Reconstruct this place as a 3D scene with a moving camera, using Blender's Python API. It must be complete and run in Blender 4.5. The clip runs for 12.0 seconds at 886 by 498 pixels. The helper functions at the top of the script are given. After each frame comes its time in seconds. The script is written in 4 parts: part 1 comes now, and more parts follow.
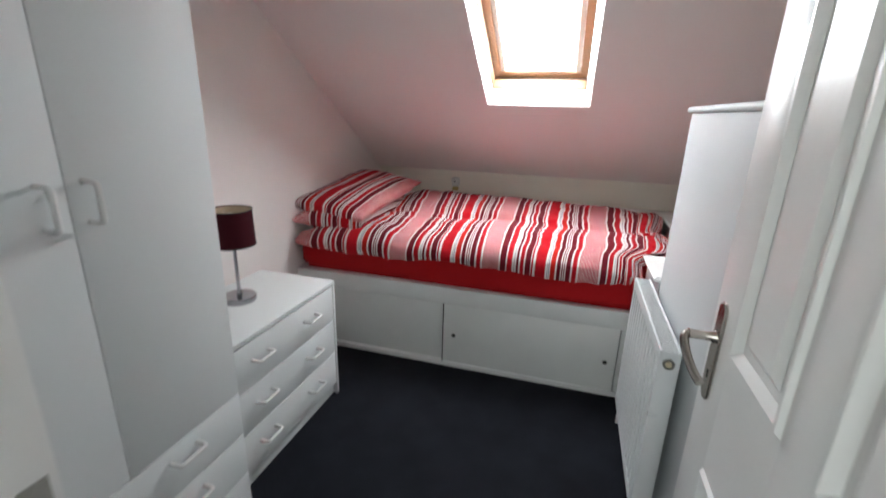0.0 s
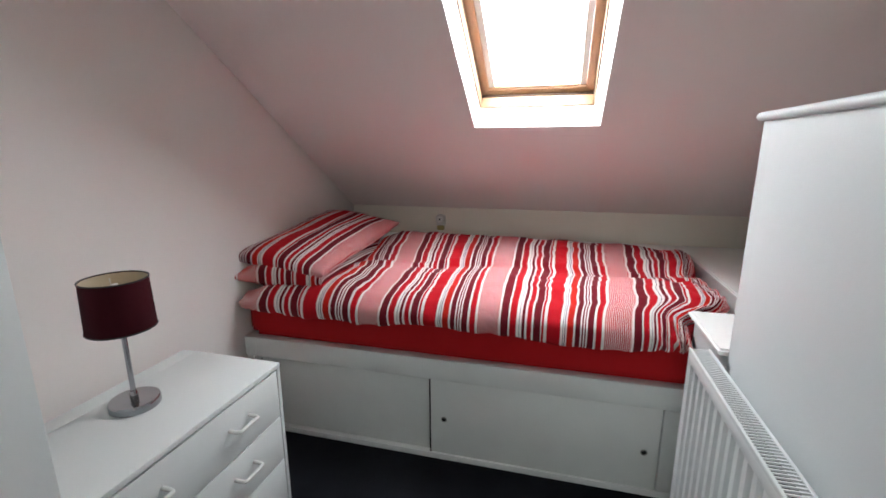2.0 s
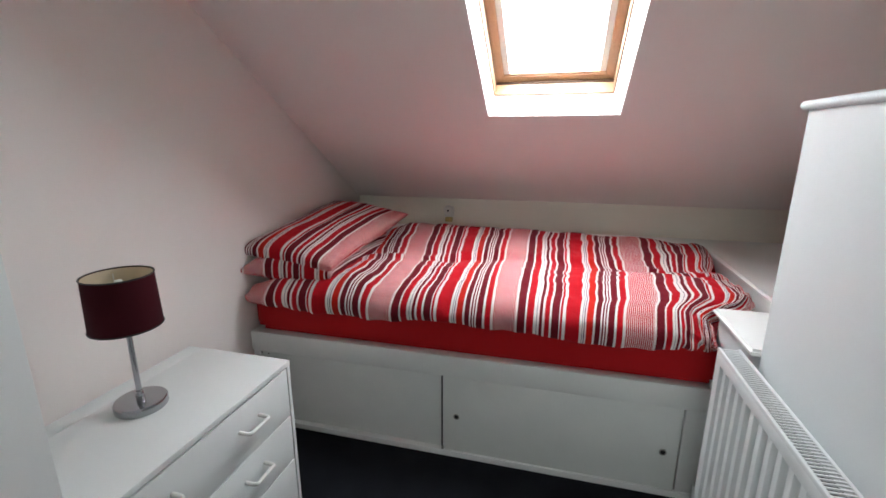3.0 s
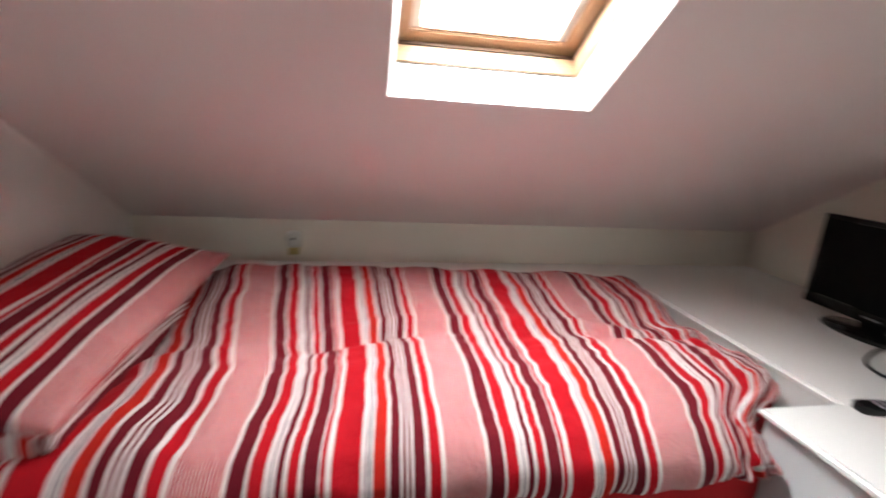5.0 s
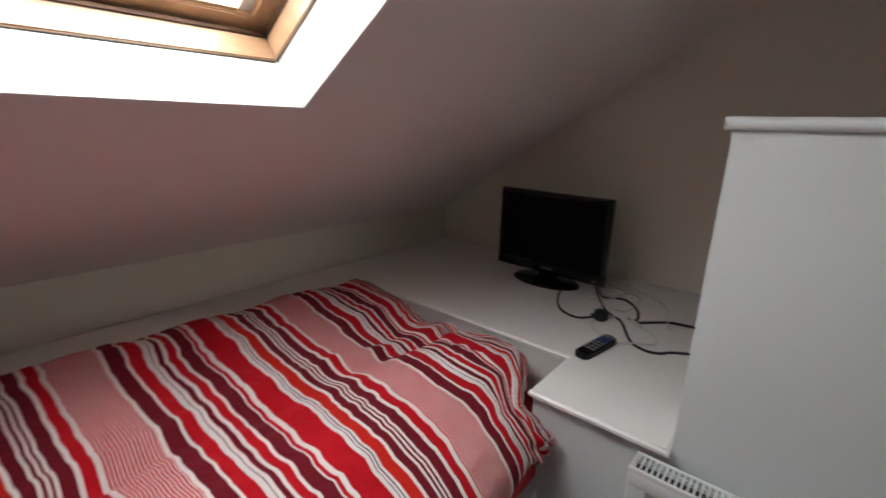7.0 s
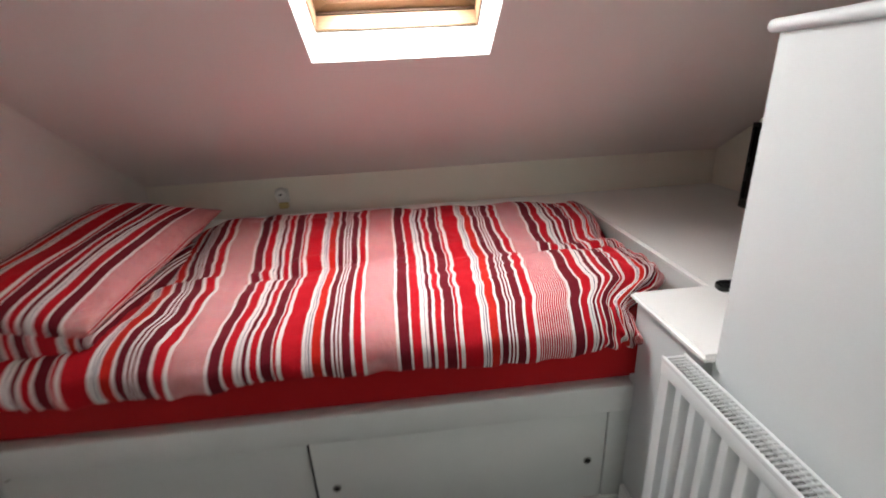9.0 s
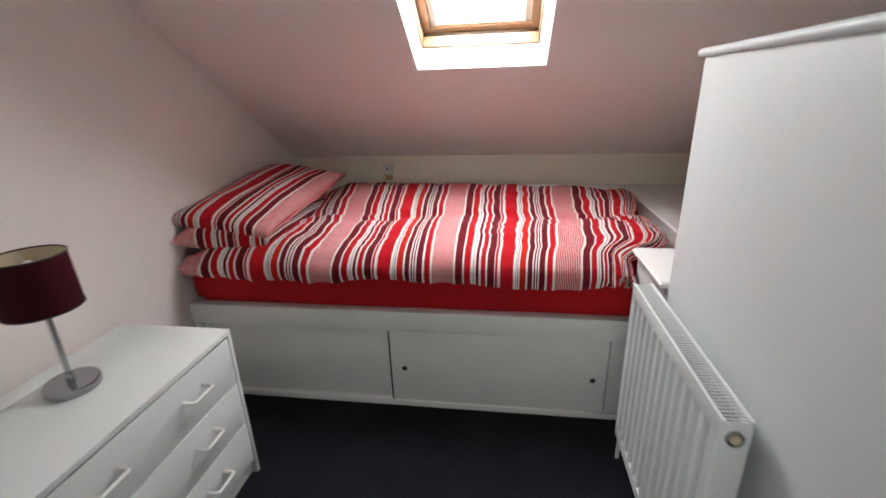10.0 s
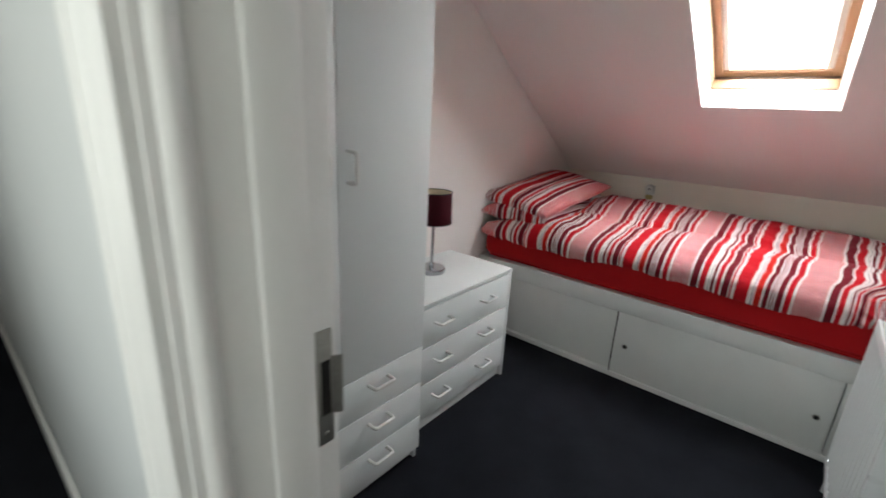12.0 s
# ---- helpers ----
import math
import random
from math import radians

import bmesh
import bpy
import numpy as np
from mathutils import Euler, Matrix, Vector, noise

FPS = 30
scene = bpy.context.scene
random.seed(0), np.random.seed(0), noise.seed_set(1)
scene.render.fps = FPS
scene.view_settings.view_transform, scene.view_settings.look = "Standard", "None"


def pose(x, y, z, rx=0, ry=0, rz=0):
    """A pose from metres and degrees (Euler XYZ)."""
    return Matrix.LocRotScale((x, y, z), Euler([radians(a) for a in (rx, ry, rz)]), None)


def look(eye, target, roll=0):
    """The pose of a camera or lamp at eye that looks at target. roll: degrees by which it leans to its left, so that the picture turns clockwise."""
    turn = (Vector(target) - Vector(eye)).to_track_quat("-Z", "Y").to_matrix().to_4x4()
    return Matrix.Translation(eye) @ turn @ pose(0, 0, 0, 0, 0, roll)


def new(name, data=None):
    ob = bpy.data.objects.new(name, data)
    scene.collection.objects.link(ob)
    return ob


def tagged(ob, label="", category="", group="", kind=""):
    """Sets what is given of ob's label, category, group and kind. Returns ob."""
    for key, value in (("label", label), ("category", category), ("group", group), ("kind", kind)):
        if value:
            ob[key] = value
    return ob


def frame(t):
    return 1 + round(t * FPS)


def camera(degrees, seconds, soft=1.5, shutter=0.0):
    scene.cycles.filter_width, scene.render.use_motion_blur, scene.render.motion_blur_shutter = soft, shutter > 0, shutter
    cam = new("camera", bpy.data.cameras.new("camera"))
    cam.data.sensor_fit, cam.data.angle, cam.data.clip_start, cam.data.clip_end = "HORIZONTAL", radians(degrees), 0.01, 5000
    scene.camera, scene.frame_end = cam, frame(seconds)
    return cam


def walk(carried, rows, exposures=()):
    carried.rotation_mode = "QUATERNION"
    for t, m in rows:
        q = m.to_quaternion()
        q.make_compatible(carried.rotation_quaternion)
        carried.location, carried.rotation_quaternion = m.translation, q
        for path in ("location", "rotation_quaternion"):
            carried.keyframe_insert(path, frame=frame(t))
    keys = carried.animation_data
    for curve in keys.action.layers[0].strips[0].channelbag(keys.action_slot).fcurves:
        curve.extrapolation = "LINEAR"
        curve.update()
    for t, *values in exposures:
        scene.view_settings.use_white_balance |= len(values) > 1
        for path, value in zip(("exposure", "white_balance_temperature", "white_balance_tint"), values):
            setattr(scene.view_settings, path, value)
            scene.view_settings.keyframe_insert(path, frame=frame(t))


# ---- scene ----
cam = camera(90.4, 12.0, 1.6, 0.5)
PATH = [
    (0, (0.63, -2.224, 1.437), (0.097, -0.389, 0.846), 1.7),
    (0.5, (0.569, -2.105, 1.409), (0.084, -0.213, 0.976), -0.1),
    (1, (0.523, -1.938, 1.367), (0.09, -0.034, 0.936), 1.7),
    (1.5, (0.518, -1.781, 1.387), (0.071, 0.12, 0.956), 2.9),
    (2, (0.515, -1.702, 1.394), (0.012, 0.182, 0.948), -0.2),
    (2.5, (0.502, -1.696, 1.396), (-0.024, 0.176, 0.927), -0.9),
    (4.3, (0.174, -1.169, 1.390), (-0.138, 0.731, 0.843), 5.5),
    (4.5, (0.14, -1.039, 1.399), (-0.087, 0.872, 0.856), 4.5),
    (5, (0.05, -0.775, 1.402), (0.384, 1.131, 0.898), 3.5),
    (5.5, (0.033, -0.601, 1.438), (1.208, 0.914, 0.867), -1.4),
    (6, (0.077, -0.509, 1.476), (1.626, 0.619, 0.904), 0.0),
    (6.5, (0.089, -0.454, 1.475), (1.674, 0.623, 0.903), 0.1),
    (6.7, (0.078, -0.436, 1.466), (1.652, 0.672, 0.908), 0.4),
    (8.3, (0.239, -0.703, 1.449), (0.719, 1.135, 0.826), 2.5),
    (8.5, (0.275, -0.813, 1.424), (0.672, 1.046, 0.8), 1.7),
    (9, (0.362, -1.092, 1.408), (0.507, 0.775, 0.706), -3.1),
    (9.5, (0.466, -1.381, 1.381), (0.292, 0.488, 0.69), -1.8),
    (10, (0.508, -1.671, 1.4), (0.229, 0.19, 0.721), -1.8),
    (10.5, (0.573, -1.9, 1.416), (0.178, -0.043, 0.785), -1.8),
    (11, (0.651, -2.071, 1.395), (-0.096, -0.318, 0.789), 0.1),
    (11.5, (0.685, -2.212, 1.395), (-0.364, -0.619, 0.792), 1.1),
    (12, (0.658, -2.341, 1.397), (-0.559, -0.87, 0.803), 2.9),
]
EXPOSURES = [(0.0, 0.25, 6500, 11), (1.0, 0.17, 6500, 10), (2.7, 0.08, 6520, 10), (4.3, 0.3, 6650, 10), (5.0, 0.15, 6850, 12), (5.5, -0.15, 6950, 12), (6.0, -0.75, 7000, 11), (6.7, -1.2, 6950, 11),
             (8.3, 0.02, 6850, 12), (9.0, 0.0, 6950, 12), (9.5, 0.02, 6950, 12), (10.5, 0.06, 6850, 11), (11.0, 0.06, 6850, 11), (12.0, 0.12, 6700, 10)]
walk(cam, [(t, look(eye, target, roll)) for t, eye, target, roll in PATH], EXPOSURES)
SKYLIGHT_W, LANDING_W = 98.0, 18.0

# ---- world and light ----
world = bpy.data.worlds.new("sky")
scene.world = world
world.use_nodes = True
wn = world.node_tree.nodes
sky = wn.new("ShaderNodeTexSky")
sky.sky_type, sky.sun_disc = "NISHITA", False
sky.sun_elevation, sky.sun_rotation = radians(48), radians(20)
world.node_tree.links.new(sky.outputs[0], wn["Background"].inputs[0])
wn["Background"].inputs[1].default_value = 0.1

A = radians(32.8)                     # pitch of the roof slope
KNEE_Y, KNEE_Z = 1.24, 0.995          # where the slope meets the knee wall
LEFT, RIGHT, SOUTH, CEIL = -0.95, 2.10, -2.0, 2.27


def roof(x, s, n=0.0):
    """A place on the slope: s metres up it from the knee wall, n metres outwards."""
    return Vector((x, KNEE_Y - s * math.cos(A) + n * math.sin(A), KNEE_Z + s * math.sin(A) + n * math.cos(A)))


def area_lamp(name, m, sx, sy, watts, colour):
    data = bpy.data.lights.new(name, "AREA")
    data.shape, data.size, data.size_y, data.energy, data.color = "RECTANGLE", sx, sy, watts, colour
    ob = new(name, data)
    ob.matrix_world = m
    return ob


SKY0, SKY1 = 0.914, 1.742             # the skylight's reach up the slope
centre = roof(0.384, (SKY0 + SKY1) / 2, 0.30)
area_lamp("skylight_daylight", look(centre, roof(0.384, (SKY0 + SKY1) / 2, 0.0)), 0.86, 1.12, SKYLIGHT_W, (0.885, 0.95, 1.0))
area_lamp("landing_daylight", look((0.2, -3.60, 1.45), (0.2, -2.0, 1.40)), 1.5, 1.1, LANDING_W, (0.93, 1.0, 0.95))


# ---- materials ----
def material(name, colour, rough=0.6, metal=0.0, grain=0.0, scale=200.0, stain=0.0, stain_scale=2.0, bump=0.0, tint=None, coat=0.0, sheen=0.0, spec=0.5, stretch=None):
    """A surface with fine grain and broad uneven wear, in metres."""
    m = bpy.data.materials.new(name)
    m.use_nodes = True
    nt = m.node_tree
    p = nt.nodes["Principled BSDF"]
    p.inputs["Roughness"].default_value, p.inputs["Metallic"].default_value = rough, metal
    p.inputs["Coat Weight"].default_value, p.inputs["Sheen Weight"].default_value = coat, sheen
    p.inputs["Specular IOR Level"].default_value = spec
    co = nt.nodes.new("ShaderNodeTexCoord")
    mp = nt.nodes.new("ShaderNodeMapping")
    nt.links.new(co.outputs["Object"], mp.inputs[0])
    if stretch:
        mp.inputs["Scale"].default_value = stretch
    fine, broad = nt.nodes.new("ShaderNodeTexNoise"), nt.nodes.new("ShaderNodeTexNoise")
    for n, sc, det in ((fine, scale, 3), (broad, stain_scale, 5)):
        n.inputs["Scale"].default_value, n.inputs["Detail"].default_value = sc, det
        nt.links.new(mp.outputs[0], n.inputs["Vector"])
    dark = tint or tuple(c * 0.6 for c in colour)
    mix1, mix2 = nt.nodes.new("ShaderNodeMix"), nt.nodes.new("ShaderNodeMix")
    for mix, tex, amount in ((mix1, broad, stain), (mix2, fine, grain)):
        mix.data_type = "RGBA"
        mr = nt.nodes.new("ShaderNodeMapRange")
        mr.inputs["From Min"].default_value, mr.inputs["From Max"].default_value = 0.35, 0.7
        mr.inputs["To Max"].default_value = amount
        nt.links.new(tex.outputs["Fac"], mr.inputs["Value"])
        nt.links.new(mr.outputs[0], mix.inputs["Factor"])
        mix.inputs["B"].default_value = (*dark, 1)
    mix1.inputs["A"].default_value = (*colour, 1)
    nt.links.new(mix1.outputs["Result"], mix2.inputs["A"])
    nt.links.new(mix2.outputs["Result"], p.inputs["Base Color"])
    if stain:
        rr = nt.nodes.new("ShaderNodeMapRange")
        rr.inputs["To Min"].default_value, rr.inputs["To Max"].default_value = max(rough - 0.08, 0.03), min(rough + 0.1, 1)
        nt.links.new(broad.outputs["Fac"], rr.inputs["Value"])
        nt.links.new(rr.outputs[0], p.inputs["Roughness"])
    if bump:
        b = nt.nodes.new("ShaderNodeBump")
        b.inputs["Strength"].default_value, b.inputs["Distance"].default_value = 1.0, bump
        nt.links.new(fine.outputs["Fac"], b.inputs["Height"])
        nt.links.new(b.outputs[0], p.inputs["Normal"])
    return m


def glass(name, tone=(1, 1, 1)):
    m = bpy.data.materials.new(name)
    m.use_nodes = True
    nt = m.node_tree
    out = nt.nodes["Material Output"]
    clear, gloss, mix = (nt.nodes.new("ShaderNode" + k) for k in ("BsdfTransparent", "BsdfGlossy", "MixShader"))
    mix.inputs[0].default_value = 0.04
    clear.inputs[0].default_value = (*tone, 1)
    gloss.inputs["Roughness"].default_value = 0.02
    nt.links.new(clear.outputs[0], mix.inputs[1])
    nt.links.new(gloss.outputs[0], mix.inputs[2])
    nt.links.new(mix.outputs[0], out.inputs["Surface"])
    return m


WHITE, GREYLINE = (0.77, 0.675, 0.665), (0.06, 0.05, 0.09)
RED, PLUM, ORANGE = (0.475, 0.009, 0.017), (0.155, 0.010, 0.018), (0.54, 0.020, 0.014)
STRIPES = [(0.000, RED), (0.171, WHITE), (0.188, PLUM), (0.250, WHITE), (0.263, RED), (0.316, WHITE), (0.338, GREYLINE), (0.343, WHITE), (0.361, PLUM), (0.383, WHITE), (0.401, RED), (0.439, WHITE),
           (0.455, PLUM), (0.510, WHITE), (0.519, RED), (0.537, WHITE), (0.559, RED), (0.665, WHITE), (0.684, GREYLINE), (0.689, WHITE), (0.699, GREYLINE), (0.704, WHITE), (0.716, ORANGE), (0.765, WHITE),
           (0.780, PLUM), (0.817, WHITE), (0.830, PLUM), (0.841, WHITE), (0.850, PLUM), (0.861, WHITE), (0.873, PLUM), (0.917, WHITE), (0.934, RED), (0.978, WHITE)]
REPEAT = 0.563


def striped_cotton():
    """Woven stripes that repeat along the cloth's own u, with a band of pinstripes."""
    m = bpy.data.materials.new("striped_cotton")
    m.use_nodes = True
    nt = m.node_tree
    p = nt.nodes["Principled BSDF"]
    p.inputs["Roughness"].default_value, p.inputs["Sheen Weight"].default_value = 0.9, 0.02
    p.inputs["Specular IOR Level"].default_value = 0.1
    uv, sep = nt.nodes.new("ShaderNodeUVMap"), nt.nodes.new("ShaderNodeSeparateXYZ")
    uv.uv_map = "cloth"
    nt.links.new(uv.outputs[0], sep.inputs[0])

    def maths(op, a, b):
        n = nt.nodes.new("ShaderNodeMath")
        n.operation = op
        for k, v in ((0, a), (1, b)):
            if isinstance(v, (int, float)):
                n.inputs[k].default_value = v
            else:
                nt.links.new(v, n.inputs[k])
        return n.outputs[0]

    turns = maths("FRACT", maths("DIVIDE", sep.outputs[0], REPEAT), 0)
    ramps = []
    for lo, hi in ((0.0, 0.5), (0.5, 1.0)):
        r = nt.nodes.new("ShaderNodeValToRGB")
        r.color_ramp.interpolation = "CONSTANT"
        stops = [(a, c) for a, c in STRIPES if lo <= a < hi]
        el = r.color_ramp.elements
        el.remove(el[1])
        if stops[0][0] > lo:
            stops.insert(0, (lo, PLUM))
        el[0].position, el[0].color = (stops[0][0] - lo) * 2, (*stops[0][1], 1)
        for a, c in stops[1:]:
            el.new((a - lo) * 2).color = (*c, 1)
        nt.links.new(maths("MULTIPLY", maths("SUBTRACT", turns, lo), 2.0), r.inputs[0])
        ramps.append(r)
    half = nt.nodes.new("ShaderNodeMix")
    half.data_type = "RGBA"
    nt.links.new(maths("GREATER_THAN", turns, 0.5), half.inputs["Factor"])
    nt.links.new(ramps[0].outputs[0], half.inputs["A"])
    nt.links.new(ramps[1].outputs[0], half.inputs["B"])
    pin = nt.nodes.new("ShaderNodeMix")
    pin.data_type = "RGBA"
    lines = maths("GREATER_THAN", maths("FRACT", maths("MULTIPLY", turns, 83.0), 0), 0.63)
    band = maths("LESS_THAN", turns, 0.168)
    nt.links.new(maths("MULTIPLY", lines, band), pin.inputs["Factor"])
    nt.links.new(half.outputs["Result"], pin.inputs["A"])
    pin.inputs["B"].default_value = (*WHITE, 1)
    weave = nt.nodes.new("ShaderNodeTexNoise")
    weave.inputs["Scale"].default_value, weave.inputs["Detail"].default_value = 9.0, 4
    nt.links.new(uv.outputs[0], weave.inputs["Vector"])
    worn = nt.nodes.new("ShaderNodeMix")
    worn.data_type, worn.blend_type = "RGBA", "MULTIPLY"
    worn.inputs["Factor"].default_value = 0.12
    nt.links.new(pin.outputs["Result"], worn.inputs["A"])
    nt.links.new(weave.outputs["Fac"], worn.inputs["B"])
    nt.links.new(worn.outputs["Result"], p.inputs["Base Color"])
    crumple, b = nt.nodes.new("ShaderNodeTexNoise"), nt.nodes.new("ShaderNodeBump")
    crumple.inputs["Scale"].default_value, crumple.inputs["Detail"].default_value = 16.0, 6
    crumple.inputs["Distortion"].default_value = 0.6
    nt.links.new(uv.outputs[0], crumple.inputs["Vector"])
    b.inputs["Distance"].default_value, b.inputs["Strength"].default_value = 0.012, 0.8
    nt.links.new(crumple.outputs["Fac"], b.inputs["Height"])
    nt.links.new(b.outputs[0], p.inputs["Normal"])
    return m


PAINT = material("wall_paint", (0.885, 0.83, 0.795), 0.75, grain=0.05, scale=260, stain=0.08, stain_scale=1.6, bump=0.0004)
# off-white paint, tinted pink to strengthen the light bounced off the red bedding
SLOPE = material("ceiling_paint_with_pink_bounce", (0.90, 0.81, 0.785), 0.75, grain=0.05, scale=260, stain=0.06, stain_scale=1.6, bump=0.0004)
OFFWHITE = material("off_white_wall_paint", (0.87, 0.81, 0.715), 0.75, grain=0.05, scale=260, stain=0.08, stain_scale=1.6, bump=0.0004)
# cool white satin, also darkened to offset the strong skylight falling on the partition
SATIN = material("cool_white_satin_toned_down", (0.63, 0.655, 0.66), 0.5, grain=0.04, scale=240, stain=0.07, stain_scale=2.2, bump=0.0003)
SHELF_PAINT = material("white_shelf_paint", (0.84, 0.83, 0.81), 0.30, grain=0.03, scale=90, bump=0.0003)
GLOSS = material("white_gloss_paint", (0.80, 0.80, 0.785), 0.32, grain=0.03, scale=90, stain=0.07, stain_scale=4, bump=0.0003)
LAMINATE = material("white_laminate", (0.71, 0.73, 0.72), 0.6, spec=0.3, grain=0.03, scale=300, stain=0.05, stain_scale=3, bump=0.0001)
EDGE = material("laminate_edge", (0.66, 0.68, 0.68), 0.45, grain=0.1, scale=200, stain=0.1)
BOARD = material("painted_board", (0.76, 0.77, 0.745), 0.42, grain=0.04, scale=120, stain=0.14, stain_scale=5, bump=0.0004)
ENAMEL = material("radiator_enamel", (0.70, 0.715, 0.715), 0.3, stain=0.05, stain_scale=6, grain=0.02, scale=150)
CARPET = material("dark_carpet", (0.018, 0.0195, 0.0255), 1.0, grain=0.75, scale=230, stain=0.55, stain_scale=5, bump=0.004, tint=(0.006, 0.0065, 0.0085), spec=0.1)
PINE = material("varnished_pine", (0.51, 0.325, 0.195), 0.42, grain=0.55, scale=26, stain=0.4, stain_scale=5, bump=0.0003, tint=(0.38, 0.205, 0.11), coat=0.3, stretch=(1, 9, 9))
PINE_UP = material("varnished_pine_upright", (0.51, 0.325, 0.195), 0.42, grain=0.55, scale=26, stain=0.4, stain_scale=5, bump=0.0003, tint=(0.38, 0.205, 0.11), coat=0.3, stretch=(12, 1.2, 1.2))
# dark brown that paints the shadow of the groove between lining and sash
GROOVE_SHADE = material("rebate_groove_shade", (0.11, 0.055, 0.028), 0.6, grain=0.3, scale=40, stain=0.3, stain_scale=8)
SHEET = material("red_cotton_sheet", (0.47, 0.008, 0.011), 0.85, grain=0.3, scale=900, stain=0.2, stain_scale=4, bump=0.0006, sheen=0.1, spec=0.2)
STRIPED = striped_cotton()
CHROME = material("chrome", (0.40, 0.40, 0.42), 0.09, 1.0, stain=0.15, stain_scale=20)
NICKEL = material("brushed_nickel", (0.50, 0.46, 0.42), 0.24, 1.0, grain=0.2, scale=300, stain=0.2, stain_scale=12)
STEEL = material("dull_steel", (0.42, 0.41, 0.38), 0.4, 1.0, grain=0.3, scale=200, stain=0.4, stain_scale=25)
BURGUNDY = material("burgundy_shade_cloth", (0.050, 0.003, 0.008), 0.9, grain=0.5, scale=700, stain=0.2, stain_scale=8, bump=0.0006, spec=0.2)
CREAM = material("cream_shade_lining", (0.62, 0.52, 0.36), 0.8, grain=0.1, scale=300, stain=0.2, stain_scale=6)
BLACK = material("black_plastic", (0.004, 0.004, 0.0045), 0.25, spec=0.35, grain=0.2, scale=500, stain=0.3, stain_scale=9)
SCREEN = material("dark_screen", (0.0015, 0.0015, 0.002), 0.45, spec=0.12, stain=0.2, stain_scale=6)
RUBBER = material("black_rubber", (0.012, 0.012, 0.013), 0.5, grain=0.3, scale=300, stain=0.2)
GREY_KEYS = material("grey_keys", (0.22, 0.22, 0.24), 0.5, stain=0.2, stain_scale=60)
BLUE = material("blue_keys", (0.05, 0.08, 0.32), 0.5, stain=0.2, stain_scale=60)
PLASTIC = material("white_plastic", (0.72, 0.71, 0.68), 0.4, stain=0.1, stain_scale=20, grain=0.03)
AGED = material("yellowed_plastic", (0.55, 0.43, 0.18), 0.4, stain=0.3, stain_scale=30)
# near-black that paints in the shade of gaps, hollows and the radiator's inside
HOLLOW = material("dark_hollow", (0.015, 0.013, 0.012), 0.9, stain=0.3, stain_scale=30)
PANE = glass("window_glass")


# ---- helpers for building ----
def box(bm, x0, y0, z0, x1, y1, z1, bevel=0.0, seg=2):
    r = bmesh.ops.create_cube(bm, size=1.0)
    bmesh.ops.scale(bm, vec=(abs(x1 - x0), abs(y1 - y0), abs(z1 - z0)), verts=r["verts"])
    bmesh.ops.translate(bm, vec=((x0 + x1) / 2, (y0 + y1) / 2, (z0 + z1) / 2), verts=r["verts"])
    if bevel:
        es = list({e for v in r["verts"] for e in v.link_edges})
        bmesh.ops.bevel(bm, geom=es, offset=bevel, segments=seg, affect="EDGES", profile=0.5)
    return bm


def boxed(x0, y0, z0, x1, y1, z1, bevel=0.0, seg=2):
    return box(bmesh.new(), x0, y0, z0, x1, y1, z1, bevel, seg)


def turned(profile, steps=32, at=(0, 0, 0), m=None):
    """A solid turned round z from (radius, height) pairs."""
    bm = bmesh.new()
    rings = []
    for r, z in profile:
        rings.append([bm.verts.new((r * math.cos(2 * math.pi * k / steps), r * math.sin(2 * math.pi * k / steps), z)) for k in range(steps)] if r > 1e-6 else [bm.verts.new((0, 0, z))])
    for a, b in zip(rings, rings[1:]):
        for k in range(steps):
            q = [a[k % len(a)], a[(k + 1) % len(a)], b[(k + 1) % len(b)], b[k % len(b)]]
            q = [v for n, v in enumerate(q) if v not in q[:n]]
            if len(q) > 2:
                bm.faces.new(q)
    if m is not None:
        bmesh.ops.transform(bm, matrix=m, verts=bm.verts)
    bmesh.ops.translate(bm, vec=at, verts=bm.verts)
    return bm


def tube(points, radius, steps=8, smooth=6):
    """A round rod or cable along a smooth line through the points."""
    pts = [Vector(p) for p in points]
    line = []
    for i in range(len(pts) - 1):
        p0, p1, p2, p3 = pts[max(i - 1, 0)], pts[i], pts[i + 1], pts[min(i + 2, len(pts) - 1)]
        for k in range(smooth):
            t = k / smooth
            line.append(0.5 * ((2 * p1) + (p2 - p0) * t + (2 * p0 - 5 * p1 + 4 * p2 - p3) * t * t + (3 * p1 - p0 - 3 * p2 + p3) * t ** 3))
    line.append(pts[-1])
    bm = bmesh.new()
    rings, side = [], None
    for i, p in enumerate(line):
        d = (line[min(i + 1, len(line) - 1)] - line[max(i - 1, 0)]).normalized()
        if side is None:
            side = d.orthogonal().normalized()
        side = (side - d * side.dot(d)).normalized()
        up = d.cross(side)
        rings.append([bm.verts.new(p + radius * (math.cos(2 * math.pi * k / steps) * side + math.sin(2 * math.pi * k / steps) * up)) for k in range(steps)])
    for a, b in zip(rings, rings[1:]):
        for k in range(steps):
            bm.faces.new((a[k], a[(k + 1) % steps], b[(k + 1) % steps], b[k]))
    bm.faces.new(rings[0][::-1])
    bm.faces.new(rings[-1])
    return bm


